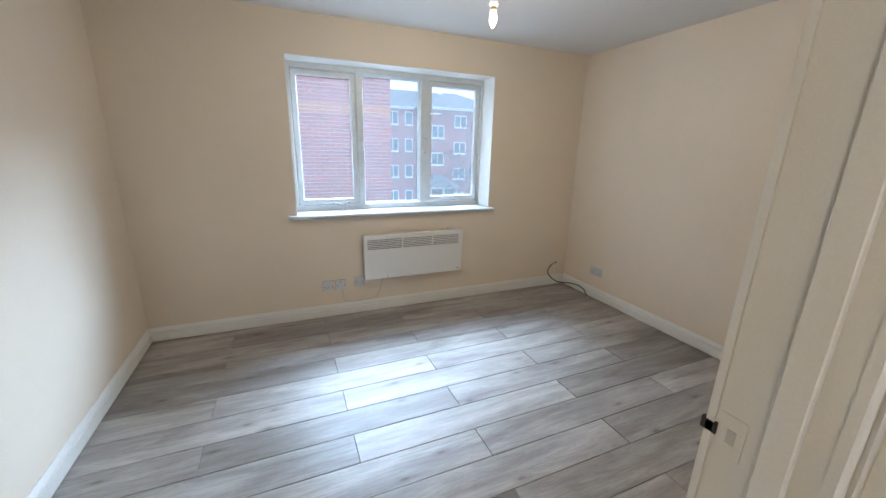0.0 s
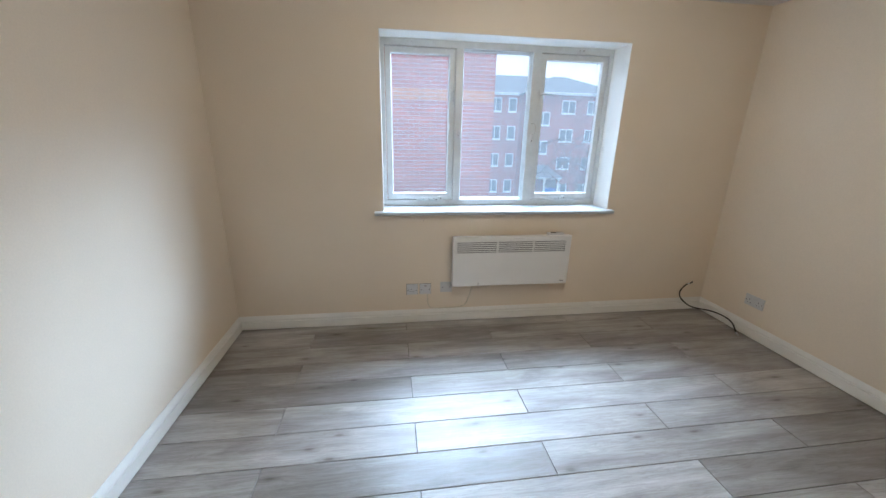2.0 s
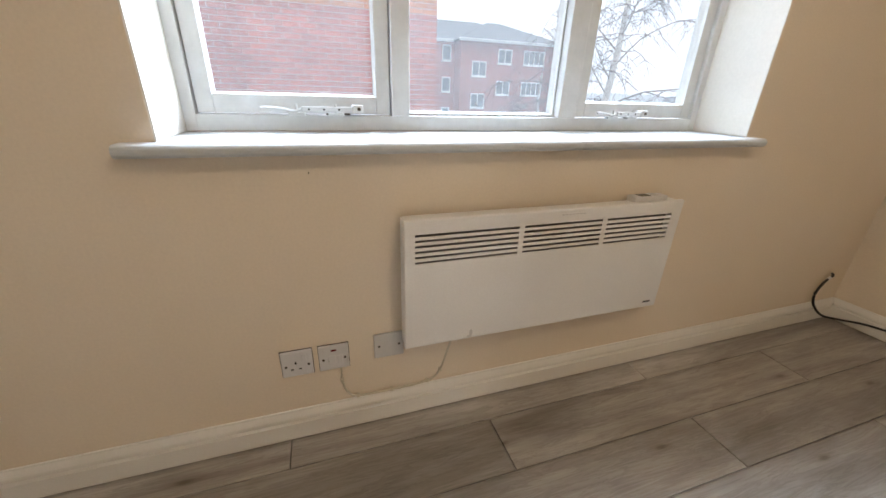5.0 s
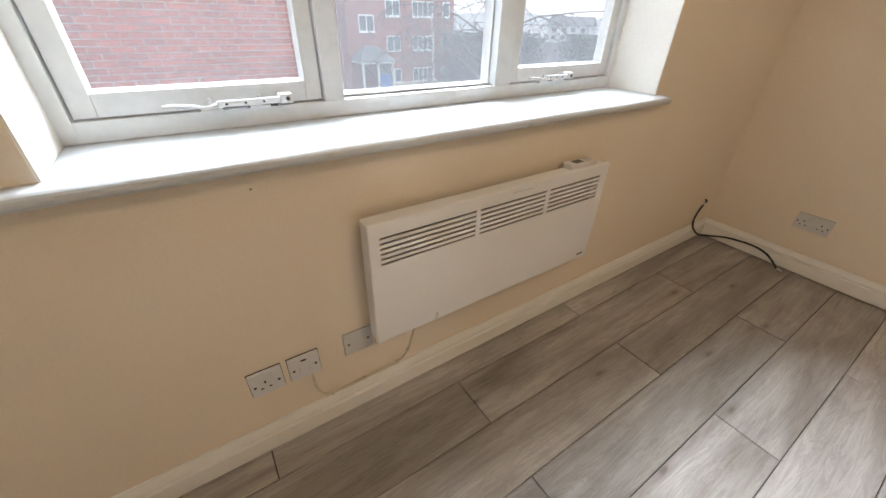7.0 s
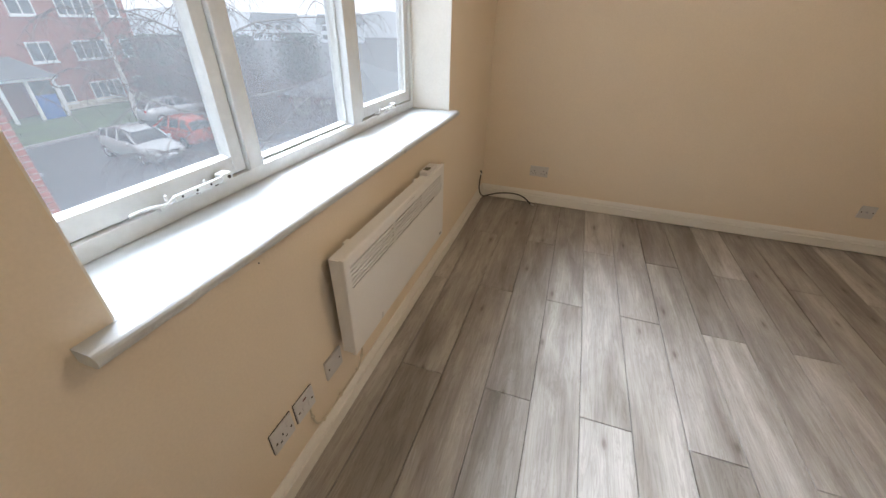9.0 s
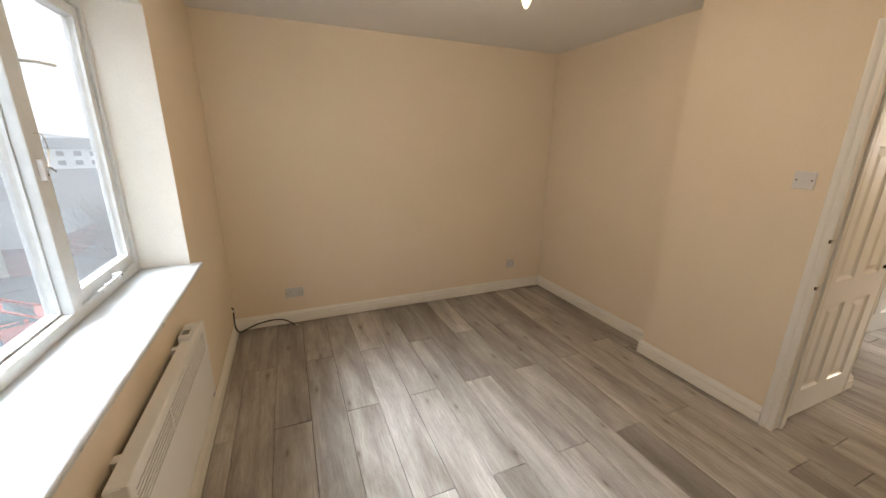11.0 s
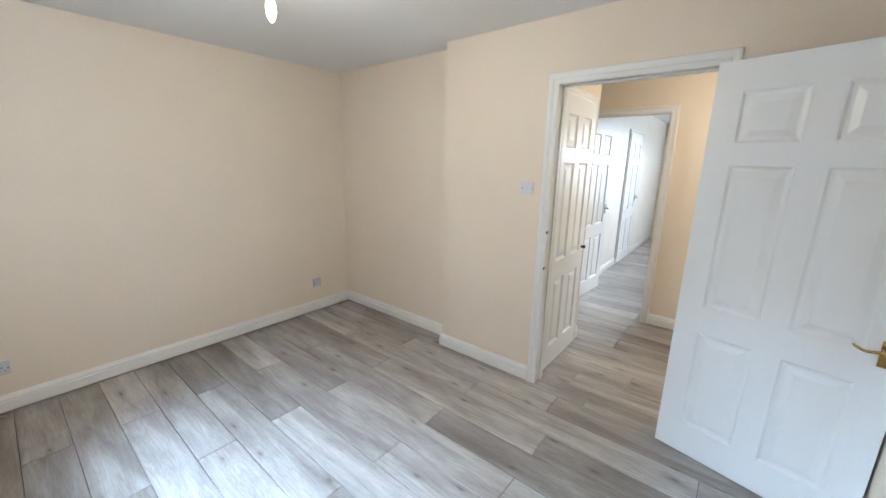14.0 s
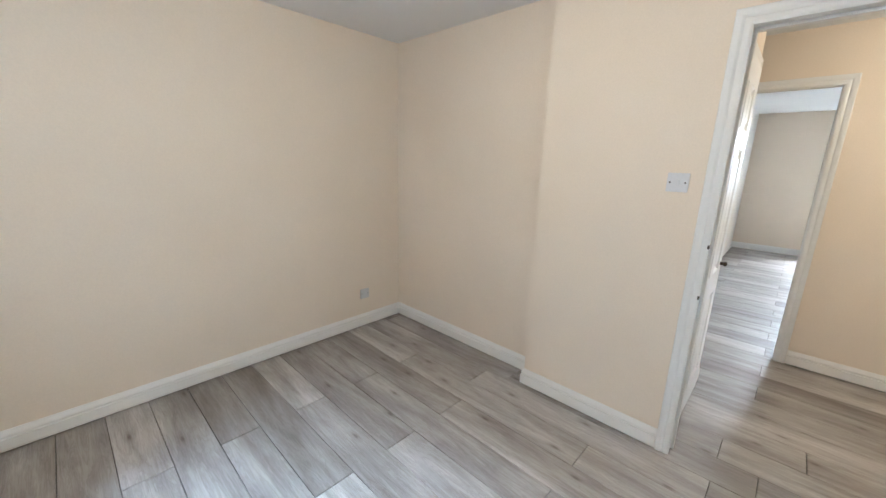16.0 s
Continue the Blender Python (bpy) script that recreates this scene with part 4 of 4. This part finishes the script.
def lawn(name, x0, y0, x1, y1):
    b = bmesh.new()
    n = 14
    rows = [[b.verts.new((x0 + (x1 - x0) * i / n, y0 + (y1 - y0) * j / n, GROUND + 0.11 + 0.05 * noise.noise((i * 0.7, j * 0.7, x0)))) for i in range(n + 1)] for j in range(n + 1)]
    for j in range(n):
        for i in range(n):
            b.faces.new((rows[j][i], rows[j][i + 1], rows[j + 1][i + 1], rows[j + 1][i]))
    ob = tagged(part(name, b, "grass_green"), "rough winter grass verge behind a kerb", "lawn", kind="structure")
    k = bx(bmesh.new(), x0 - 0.15, y0 - 0.15, GROUND, x1 + 0.15, y0, GROUND + 0.13, 0.02)
    tagged(part("kerb", k, "kerb_stone"), "pale concrete kerb along the grass", "kerb", kind="structure")
    return ob


lawn("ground_lawn", 4.0, 25.5, 25.0, 32.8)
lawn("ground_verge", 3.0, 20.5, 9.5, 25.2)

# far four-storey block of flats
FY = 33.0
flats = thing("apartment_building", "hazy red brick four-storey block of flats with grey roof", "building")
STOREYS = (-3.72, -1.1, 1.53, 4.13)
part("wall", bx(bmesh.new(), 13.95, FY, GROUND, 24.6, FY + 11, 5.25), "brick_far", flats)
part("wing_wall", bx(bmesh.new(), -6, FY + 1.6, GROUND, 13.95, FY + 11, 5.25), "brick_far", flats)
part("projecting_wall", bx(bmesh.new(), 18.9, FY - 0.02, GROUND + 0.9, 19.2, FY + 0.01, 5.25), "brick_far", flats)
part("plinth", bx(bmesh.new(), 16.9, FY - 0.06, GROUND, 24.65, FY, GROUND + 0.55), "render_cream", flats)
part("fascia", bx(bmesh.new(), 13.65, FY - 0.35, 5.15, 24.95, FY - 0.3, 5.37), "upvc_white", flats)
part("wing_fascia", bx(bmesh.new(), -6, FY + 1.25, 5.15, 13.65, FY + 1.3, 5.37), "upvc_white", flats)


def hip_roof(b, x0, y0, x1, y1, z0, z1, inset):
    xm0, xm1, ym = x0 + inset, x1 - inset, (y0 + y1) / 2
    if xm1 < xm0:
        xm0 = xm1 = (x0 + x1) / 2
    v = [b.verts.new(p) for p in ((x0, y0, z0), (x1, y0, z0), (x1, y1, z0), (x0, y1, z0), (xm0, ym, z1), (xm1, ym, z1))]
    for f in ((0, 1, 5, 4), (1, 2, 5), (2, 3, 4, 5), (3, 0, 4), (3, 2, 1, 0)):
        b.faces.new([v[i] for i in f])
    return b


part("roof", hip_roof(bmesh.new(), 13.6, FY - 0.4, 25.0, FY + 11.4, 5.25, 7.55, 5.0), "slate_roof", flats)
part("wing_roof", hip_roof(bmesh.new(), -8, FY + 1.2, 22.0, FY + 11.4, 5.26, 7.6, 4.0), "slate_roof", flats)


def flat_window(x, y, z, w, h, lights):
    b = bx(bmesh.new(), x - w / 2, y - 0.015, z - h / 2, x + w / 2, y + 0.06, z + h / 2)
    pane = part("window", b, "window_dark", flats)
    b = bmesh.new()
    t = 0.07
    bx(b, x - w / 2 - 0.02, y - 0.05, z - h / 2 - 0.02, x + w / 2 + 0.02, y, z - h / 2 + t)
    bx(b, x - w / 2 - 0.02, y - 0.05, z + h / 2 - t, x + w / 2 + 0.02, y, z + h / 2 + 0.02)
    for i in range(lights + 1):
        c = x - w / 2 + w * i / lights
        bx(b, c - t / 2, y - 0.052, z - h / 2, c + t / 2, y - 0.001, z + h / 2)
    part("frame", b, "upvc_white", pane)
    part("sill", bx(bmesh.new(), x - w / 2 - 0.08, y - 0.1, z - h / 2 - 0.1, x + w / 2 + 0.08, y, z - h / 2 - 0.02), "upvc_white", pane)


for z in STOREYS:
    flat_window(18.2, FY, z, 1.3, 1.15, 2)
    flat_window(21.2, FY, z, 2.1, 1.15, 4)
    flat_window(23.7, FY, z, 0.7, 1.15, 1)
    for x, w, k in ((11.45, 1.1, 2), (13.15, 0.75, 1), (7.6, 1.6, 3), (4.2, 1.1, 2)):
        flat_window(x, FY + 1.6, z + 0.17, w, 1.25, k)
for z in (0.40, 3.04):
    flat_window(15.72, FY, z, 1.3, 1.2, 2)

# entrance porch of the flats
part("porch_roof", hip_roof(bmesh.new(), 14.0, FY - 2.2, 17.4, FY + 1.2, GROUND + 2.5, GROUND + 3.6, 1.2), "slate_roof", flats)
part("porch_canopy", bx(bmesh.new(), 14.1, FY - 2.1, GROUND + 2.35, 17.3, FY, GROUND + 2.52), "upvc_white", flats)
for x in (14.25, 15.6, 17.0):
    part("porch_post", bx(bmesh.new(), x, FY - 2.0, GROUND, x + 0.16, FY - 1.84, GROUND + 2.36, 0.01), "upvc_white", flats)
d = part("entrance_door", bx(bmesh.new(), 15.75, FY - 1.98, GROUND + 0.1, 16.85, FY - 1.9, GROUND + 1.5, 0.01), "door_blue", flats, "bright blue painted door")
part("porch_glazing", bx(bmesh.new(), 15.75, FY - 1.97, GROUND + 1.5, 16.85, FY - 1.91, GROUND + 2.3), "window_dark", flats)


# ---- cars ----
def car(name, paintwork, label, at, turn, small=False):
    """A hatchback; nose towards -y of its own frame."""
    s = thing(name, label, "car", group="parked cars", at=(*at, GROUND), turn=turn)
    L, Wd = (3.9, 0.84) if small else (4.3, 0.88)
    # stations along the length: y, half width, sill height, shoulder height
    st = [(-L / 2, 0.62, 0.38, 0.55), (-L / 2 + 0.12, 0.78, 0.24, 0.68), (-L / 2 + 0.5, Wd, 0.2, 0.80), (-L / 2 + 1.15, Wd, 0.2, 0.92), (-0.3, Wd, 0.2, 0.96), (0.9, Wd, 0.2, 1.0), (L / 2 - 0.5, Wd, 0.22, 1.0), (L / 2 - 0.12, 0.8, 0.28, 0.92), (L / 2, 0.7, 0.42, 0.7)]
    b = bmesh.new()
    rings = []
    for y, w, lo, hi in st:
        m = (lo + hi) / 2
        rings.append([(-w * 0.9, y, lo), (-w, y, lo + 0.12), (-w, y, m + 0.08), (-w * 0.93, y, hi), (-w * 0.6, y, hi + 0.035), (0, y, hi + 0.05), (w * 0.6, y, hi + 0.035), (w * 0.93, y, hi), (w, y, m + 0.08), (w, y, lo + 0.12), (w * 0.9, y, lo)])
    loft(b, rings)
    body = part("body", b, paintwork, s, smooth=True)
    # greenhouse
    b = bmesh.new()
    rings = []
    for y, w, z in ((-L / 2 + 1.0, 0.78, 0.88), (-L / 2 + 1.75, 0.66, 1.36), (-0.1, 0.63, 1.46), (0.9, 0.62, 1.44), (L / 2 - 0.45, 0.6, 1.3), (L / 2 - 0.12, 0.68, 0.95)):
        lo = 0.86
        rings.append([(-0.82, y, lo), (-w - 0.04, y, (lo + z) / 2), (-w, y, z - 0.03), (-w * 0.7, y, z), (w * 0.7, y, z), (w, y, z - 0.03), (w + 0.04, y, (lo + z) / 2), (0.82, y, lo)])
    loft(b, rings)
    part("greenhouse", b, "car_glass", s, "dark car windows", smooth=True)
    b = bmesh.new()
    rings = []
    for y, w, z in ((-L / 2 + 1.72, 0.67, 1.352), (-0.1, 0.65, 1.468), (0.9, 0.64, 1.448), (L / 2 - 0.45, 0.62, 1.312)):
        rings.append([(-w, y, z - 0.06), (-w * 0.7, y, z), (w * 0.7, y, z), (w, y, z - 0.06)])
    loft(b, rings, caps=False, closed=False)
    part("roof", b, paintwork, s, smooth=True)
    for sx in (-1, 1):
        for y in (0.25, 1.05):
            part("door_pillar", tube(bmesh.new(), [(sx * 0.84, y, 0.9), (sx * 0.645, y + 0.04, 1.43)], 0.035, 6), paintwork, s)
        part("windscreen_pillar", tube(bmesh.new(), [(sx * 0.8, -L / 2 + 1.0, 0.88), (sx * 0.66, -L / 2 + 1.75, 1.36)], 0.035, 6), paintwork, s)
        part("rear_pillar", tube(bmesh.new(), [(sx * 0.62, L / 2 - 0.45, 1.31), (sx * 0.7, L / 2 - 0.12, 0.95)], 0.06, 6), paintwork, s)
        part("headlight", ball(bmesh.new(), (sx * 0.6, -L / 2 + 0.17, 0.62), (0.17, 0.13, 0.09), 12), "lamp_clear", s, smooth=True)
        part("tail_light", bx(bmesh.new(), sx * 0.68 - 0.07, L / 2 - 0.2, 0.72, sx * 0.68 + 0.07, L / 2 - 0.06, 0.95, 0.02), "lamp_red", s)
        part("mirror", ball(bmesh.new(), (sx * 0.95, -L / 2 + 1.35, 0.98), (0.1, 0.06, 0.07), 10), paintwork, s, smooth=True)
        for y in (-L / 2 + 0.82, L / 2 - 0.78):
            w = part("wheel", cyl(bmesh.new(), 0.31, 0.31, (sx * (Wd - 0.19), y, 0.31), (sx * (Wd + 0.012), y, 0.31), 20), "tyre_black", s)
            part("rim", cyl(bmesh.new(), 0.21, 0.19, (sx * (Wd + 0.011), y, 0.31), (sx * (Wd + 0.02), y, 0.31), 16), "steel", w)
    part("number_plate", bx(bmesh.new(), -0.26, -L / 2 - 0.012, 0.42, 0.26, -L / 2 + 0.01, 0.53), "upvc_white", s)
    part("grille", bx(bmesh.new(), -0.42, -L / 2 - 0.004, 0.56, 0.42, -L / 2 + 0.06, 0.66, 0.01), "tyre_black", s)
    return s


car("parked_car", "car_silver", "silver hatchback parked on the wet car park", (13.1, 18.9), -6)
car("parked_car", "car_red", "small orange-red hatchback parked beside the silver car", (15.7, 19.4), 176, True)
car("parked_car", "car_black", "black hatchback parked under the birch tree", (10.7, 10.5), 22)
car("parked_car", "car_black", "dark hatchback parked beside the black car", (13.1, 9.4), 24)
car("parked_car", "car_red", "dark red hatchback parked near the garages", (15.4, 8.2), 28, True)
car("parked_car", "car_silver", "pale grey hatchback parked far off", (19.5, 24.5), 80)
car("parked_car", "car_black", "dark car parked far off by bushes", (26.5, 19.0), 70)

# low hip-roofed garage block
garage = thing("garage_block", "low brown brick garages with hipped tiled roof", "garage")
part("wall", bx(bmesh.new(), 23.5, 11.0, GROUND, 31.0, 18.2, GROUND + 1.5), "brick_far", garage)
part("roof", hip_roof(bmesh.new(), 23.0, 10.5, 31.5, 18.7, GROUND + 1.45, GROUND + 3.3, 3.8), "slate_roof", garage)
for y in (12.0, 14.2, 16.4):
    part("garage_door", bx(bmesh.new(), 23.44, y, GROUND, 23.5, y + 1.6, GROUND + 1.3, 0.01), "render_cream", garage)


# ---- trees and bushes ----
def grow(rng, b, p, d, length, r, depth, droop, spread, twigs, seg=4):
    """One limb of bent segments; collects the places where side shoots start."""
    pts, rad = [Vector(p)], [r]
    d = Vector(d).normalized()
    for i in range(seg):
        d = (d + Vector((rng.uniform(-1, 1), rng.uniform(-1, 1), rng.uniform(-1, 1))) * spread + Vector((0, 0, -droop))).normalized()
        pts.append(pts[-1] + d * length / seg)
        rad.append(r * (1 - 0.75 * (i + 1) / seg))
    tube(b, pts, rad, 6 if r > 0.03 else (4 if r > 0.008 else 3))
    return pts, d


def birch(name, at, height, label, seed, weeping=1.0, n_limbs=16, per=9, fine=7, lean=0.0):
    rng = random.Random(seed)
    t = thing(name, label, "tree", group="bare trees", at=(*at, GROUND))
    b = bmesh.new()
    pts, p = [], Vector((0, 0, 0))
    for i in range(13):
        pts.append(p.copy())
        p = p + Vector((rng.uniform(-0.09, 0.09), rng.uniform(-0.09, 0.09) + lean * height / 12, height / 12))
    tube(b, pts, [0.15 * (1 - i / 13.5) + 0.008 for i in range(13)], 12)
    part("trunk", b, "bark_white", t, "peeling white birch bark", smooth=True)
    crown = bmesh.new()
    for k in range(n_limbs):
        f = 0.22 + 0.74 * k / n_limbs
        i = min(11, int(f * 12))
        start = pts[i].lerp(pts[i + 1], f * 12 - i)
        a = k * 2.4 + rng.uniform(-0.5, 0.5)
        length = height * (0.34 - 0.2 * f) * rng.uniform(0.8, 1.25)
        b = bmesh.new()
        lp, ld = grow(rng, b, start, (math.cos(a), math.sin(a), 0.75), length, 0.042 * (1.2 - f), 1, 0.06, 0.22, None, 6)
        part("limb", b, "twig_pale", t, smooth=True)
        for j in range(per):
            q = lp[rng.randrange(1, 7)]
            a2 = rng.uniform(0, 6.28)
            tp, td = grow(rng, crown, q, (math.cos(a2) + 0.6 * ld.x, math.sin(a2) + 0.6 * ld.y, 0.3), length * rng.uniform(0.25, 0.5), 0.011, 1, 0.16 * weeping, 0.25, None, 4)
            for m in range(fine):
                a3 = rng.uniform(0, 6.28)
                grow(rng, crown, tp[rng.randrange(1, 5)], (math.cos(a3), math.sin(a3), -0.25), rng.uniform(0.35, 0.95) * (0.5 + weeping * 0.6), 0.0062, 1, 0.3 * weeping, 0.18, None, 4)
    tagged(part("crown", crown, "twig_brown", t, "fine bare hanging twigs"), kind="stuff")
    return t


birch("birch_tree", (8.35, 7.95), 10.5, "tall bare birch tree with hanging twigs", 5, 1.15, 24, 12, 9, -0.1)
birch("birch_tree", (17.5, 25.2), 9.5, "bare birch tree in front of the flats", 11, 1.0, 16, 7, 6)


def bush(name, at, size, label, seed, twig, leaf, n=260):
    rng = random.Random(seed)
    t = thing(name, label, "bush", group="winter bushes", at=(*at, GROUND))
    b = bmesh.new()
    for k in range(n):
        a, e = rng.uniform(0, 6.28), rng.uniform(0.25, 1.4)
        start = (rng.uniform(-0.35, 0.35) * size[0], rng.uniform(-0.35, 0.35) * size[1], 0)
        grow(rng, b, start, (math.cos(a) * math.cos(e), math.sin(a) * math.cos(e), math.sin(e)), size[2] * rng.uniform(0.6, 1.15), 0.02, 1, 0.02, 0.28, None, 4)
    tagged(part("branches", b, twig, t), kind="stuff")
    if leaf:
        b = bmesh.new()
        for k in range(leaf):
            c = Vector((rng.gauss(0, 0.27) * size[0], rng.gauss(0, 0.27) * size[1], size[2] * (0.15 + 0.8 * rng.random() ** 0.8)))
            u = Vector((rng.uniform(-1, 1), rng.uniform(-1, 1), rng.uniform(-1, 1))).normalized()
            v = u.orthogonal().normalized()
            q = rng.uniform(0.05, 0.11)
            b.faces.new([b.verts.new(c + u * q), b.verts.new(c + v * q * 0.6), b.verts.new(c - u * q), b.verts.new(c - v * q * 0.6)])
        tagged(part("leaves", b, "leaf_dark", t, "dark evergreen leaves"), kind="stuff")
    return t


first = bush("winter_bush", (22.5, 28.5), (4, 3, 5.0), "tangled dark bush beside the flats", 3, "twig_brown", 7000)
copy_thing(first, pose(27.5, 27.0, GROUND, 0, 0, 140))
copy_thing(first, pose(32.5, 24.0, GROUND, 0, 0, 60))
bare = bush("winter_bush", (18.5, 17.0), (4, 3, 3.4), "bare brown bush of fine twigs", 8, "twig_brown", 0, 420)
for x, y, r in ((20.5, 13.8, 80), (21.5, 21.5, 200), (24.5, 23.5, 20), (30.0, 9.5, 130), (26.0, 7.5, 250)):
    copy_thing(bare, pose(x, y, GROUND, 0, 0, r))
hedge = bush("winter_bush", (7.5, 24.0), (4, 1.6, 1.3), "low green hedge by the flats", 15, "twig_brown", 4000, 120)

# far terrace and rising ground beyond, mist painted in as pale colour
for k, (x, y) in enumerate(((100, 62), (108, 40), (114, 20), (96, 80))):
    hs = thing("terraced_house", "distant house row, painted pale as if in mist", "house", group="distant houses", at=(x, y, GROUND), turn=-65)
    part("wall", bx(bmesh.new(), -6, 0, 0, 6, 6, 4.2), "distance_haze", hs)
    part("roof", hip_roof(bmesh.new(), -6.3, -0.3, 6.3, 6.3, 4.2, 6.4, 0.4), "slate_roof", hs)
    for x2 in (-4, -1.3, 1.3, 4):
        for z in (1.3, 3.2):
            part("window", bx(bmesh.new(), x2 - 0.6, -0.06, z - 0.5, x2 + 0.6, 0.02, z + 0.5), "slate_roof", hs)
b = bmesh.new()
rng = random.Random(4)
prev = None
for k in range(121):
    a = radians(-12 + 140 * k / 120)
    r = 150
    top = 1.6 + 2.2 * noise.noise((k * 0.11, 0, 0)) + 1.2 * noise.noise((k * 0.55, 3, 0)) + rng.uniform(0, 0.6)
    col = [b.verts.new((r * math.cos(a), r * math.sin(a), z)) for z in (GROUND - 1, top)] + [b.verts.new(((r + 40) * math.cos(a), (r + 40) * math.sin(a), top - 1))]
    if prev:
        for i in range(2):
            b.faces.new((prev[i], col[i], col[i + 1], prev[i + 1]))
    prev = col
tagged(part("backdrop", b, "distance_haze"), "wooded rise on the horizon, painted pale as if in mist", "backdrop", kind="structure")

# neighbouring brick block: bricks one by one where the window looks on it
BX, BY = 3.34, 5.4
block = thing("brick_building", "red brick gable of neighbouring block with orange band", "building")
core = part("wall", bx(bmesh.new(), -12, BY, GROUND, BX - 0.012, BY + 9, 4.7), "mortar", block)
part("downpipe", cyl(bmesh.new(), 0.035, 0.035, (-0.02, BY - 0.07, GROUND), (-0.02, BY - 0.07, 4.6), 12), "tyre_black", block, "black plastic downpipe")
BAND = (2.13, 2.36)


def brick_mesh(x0, x1, mat):
    h = 0.0325
    b = bmesh.new()
    w, c = (x1 - x0) / 2 - 0.005, 0.003
    loft(b, [[(-w, 0.01, -h), (w, 0.01, -h), (w, 0.01, h), (-w, 0.01, h)], [(-w, -0.004, -h), (w, -0.004, -h), (w, -0.004, h), (-w, -0.004, h)], [(-w + c, -0.007, -h + c), (w - c, -0.007, -h + c), (w - c, -0.007, h - c), (-w + c, -0.007, h - c)]])
    return b


shared = {}
rng = random.Random(21)
rest = {"brick_red": ([], []), "brick_orange": ([], [])}
count = 0
row0 = math.floor((-2.6 - GROUND) / 0.075)
for r in range(row0, row0 + 92):
    z = GROUND + 0.075 * (r + 0.5)
    mat = "brick_orange" if BAND[0] < z < BAND[1] else "brick_red"
    first_w = 0.1125 if r % 2 else 0.225
    edges = [(BX - first_w, BX)]
    while edges[-1][0] > -2.2:
        edges.append((edges[-1][0] - 0.225, edges[-1][0]))
    for x0, x1 in edges:
        xm = (x0 + x1) / 2
        if 0.55 < z < 2.0 and 0.6 < xm and count < 300:
            k = (round(x1 - x0, 3), mat)
            if k not in shared:
                shared[k] = finish(brick_mesh(x0, x1, mat), "brick", mat)
            o = new("brick", shared[k])
            o.parent = core
            o.location = (xm, BY - 0.003 + rng.uniform(-0.0012, 0.0012), z)
            count += 1
        else:
            vs, fs = rest[mat]
            t = brick_mesh(x0, x1, mat)
            base = len(vs)
            t.verts.index_update()
            vs += [(v.co.x + xm, v.co.y + BY - 0.003, v.co.z + z) for v in t.verts]
            fs += [[base + v.index for v in f.verts] for f in t.faces]
            t.free()
for mat, (vs, fs) in rest.items():
    me = bpy.data.meshes.new("brickwork")
    me.from_pydata(vs, [], fs)
    me.materials.append(M[mat])
    me.update()
    o = tagged(new("brickwork", me), kind="stuff")
    o.parent = block

# ---- floor of laminate planks (last: many pieces) ----
floor = tagged(part("floor", bx(bmesh.new(), FXL, FYB, -0.2, W, 0, -0.009), "subfloor_dark"), "grey oak laminate floor of staggered planks", "floor", kind="structure")
PW, PL, GAP, Y0 = 0.1945, 1.32, 0.003, -0.113
LAST_ROWS = {13: 1.34, 14: 1.175, 15: 1.34, 16: 1.006, 17: 0.45}   # first joint of the rows from the doorway on
plank_mesh = {}


def plank(x0, x1, y0, y1):
    k = (round(x1 - x0, 3), round(y1 - y0, 3))
    if k not in plank_mesh:
        hx, hy, c = k[0] / 2 - GAP / 2, k[1] / 2 - GAP / 2, 0.0018
        b = bmesh.new()
        loft(b, [[(-hx, -hy, -0.009), (hx, -hy, -0.009), (hx, hy, -0.009), (-hx, hy, -0.009)], [(-hx, -hy, -c), (hx, -hy, -c), (hx, hy, -c), (-hx, hy, -c)],
                 [(-hx + c, -hy + c, 0), (hx - c, -hy + c, 0), (hx - c, hy - c, 0), (-hx + c, hy - c, 0)]])
        plank_mesh[k] = finish(b, "plank", "laminate_grey_oak")
    ob = new("plank", plank_mesh[k])
    ob.parent = floor
    ob.location = ((x0 + x1) / 2, (y0 + y1) / 2, 0)


def lay(xa, xb, ya, yb):
    """Planks over the rectangle, on the one grid of the whole flat."""
    k0, k1 = math.floor((Y0 - yb) / PW) - 1, math.ceil((Y0 - ya) / PW) + 1
    for k in range(k0, k1):
        top, bot = min(Y0 - PW * k, yb), max(Y0 - PW * (k + 1), ya)
        if top - bot < 0.004:
            continue
        start = LAST_ROWS.get(k, 0.562 - 0.003 * k if k % 2 == 0 else 1.246)
        n0 = math.floor((xa - start) / PL) - 1
        for i in range(n0, n0 + 8):
            a, c = max(start + PL * i, xa), min(start + PL * (i + 1), xb)
            if c - a > 0.01:
                plank(a, c, bot, top)


lay(0, W, Y0 - 14 * PW, 0)
lay(-0.2, W, Y0 - 15 * PW, Y0 - 14 * PW)
lay(-0.2, 3.0, Y0 - 22 * PW, Y0 - 15 * PW)
lay(FXL, FXR, FYB, Y0 - 22 * PW)
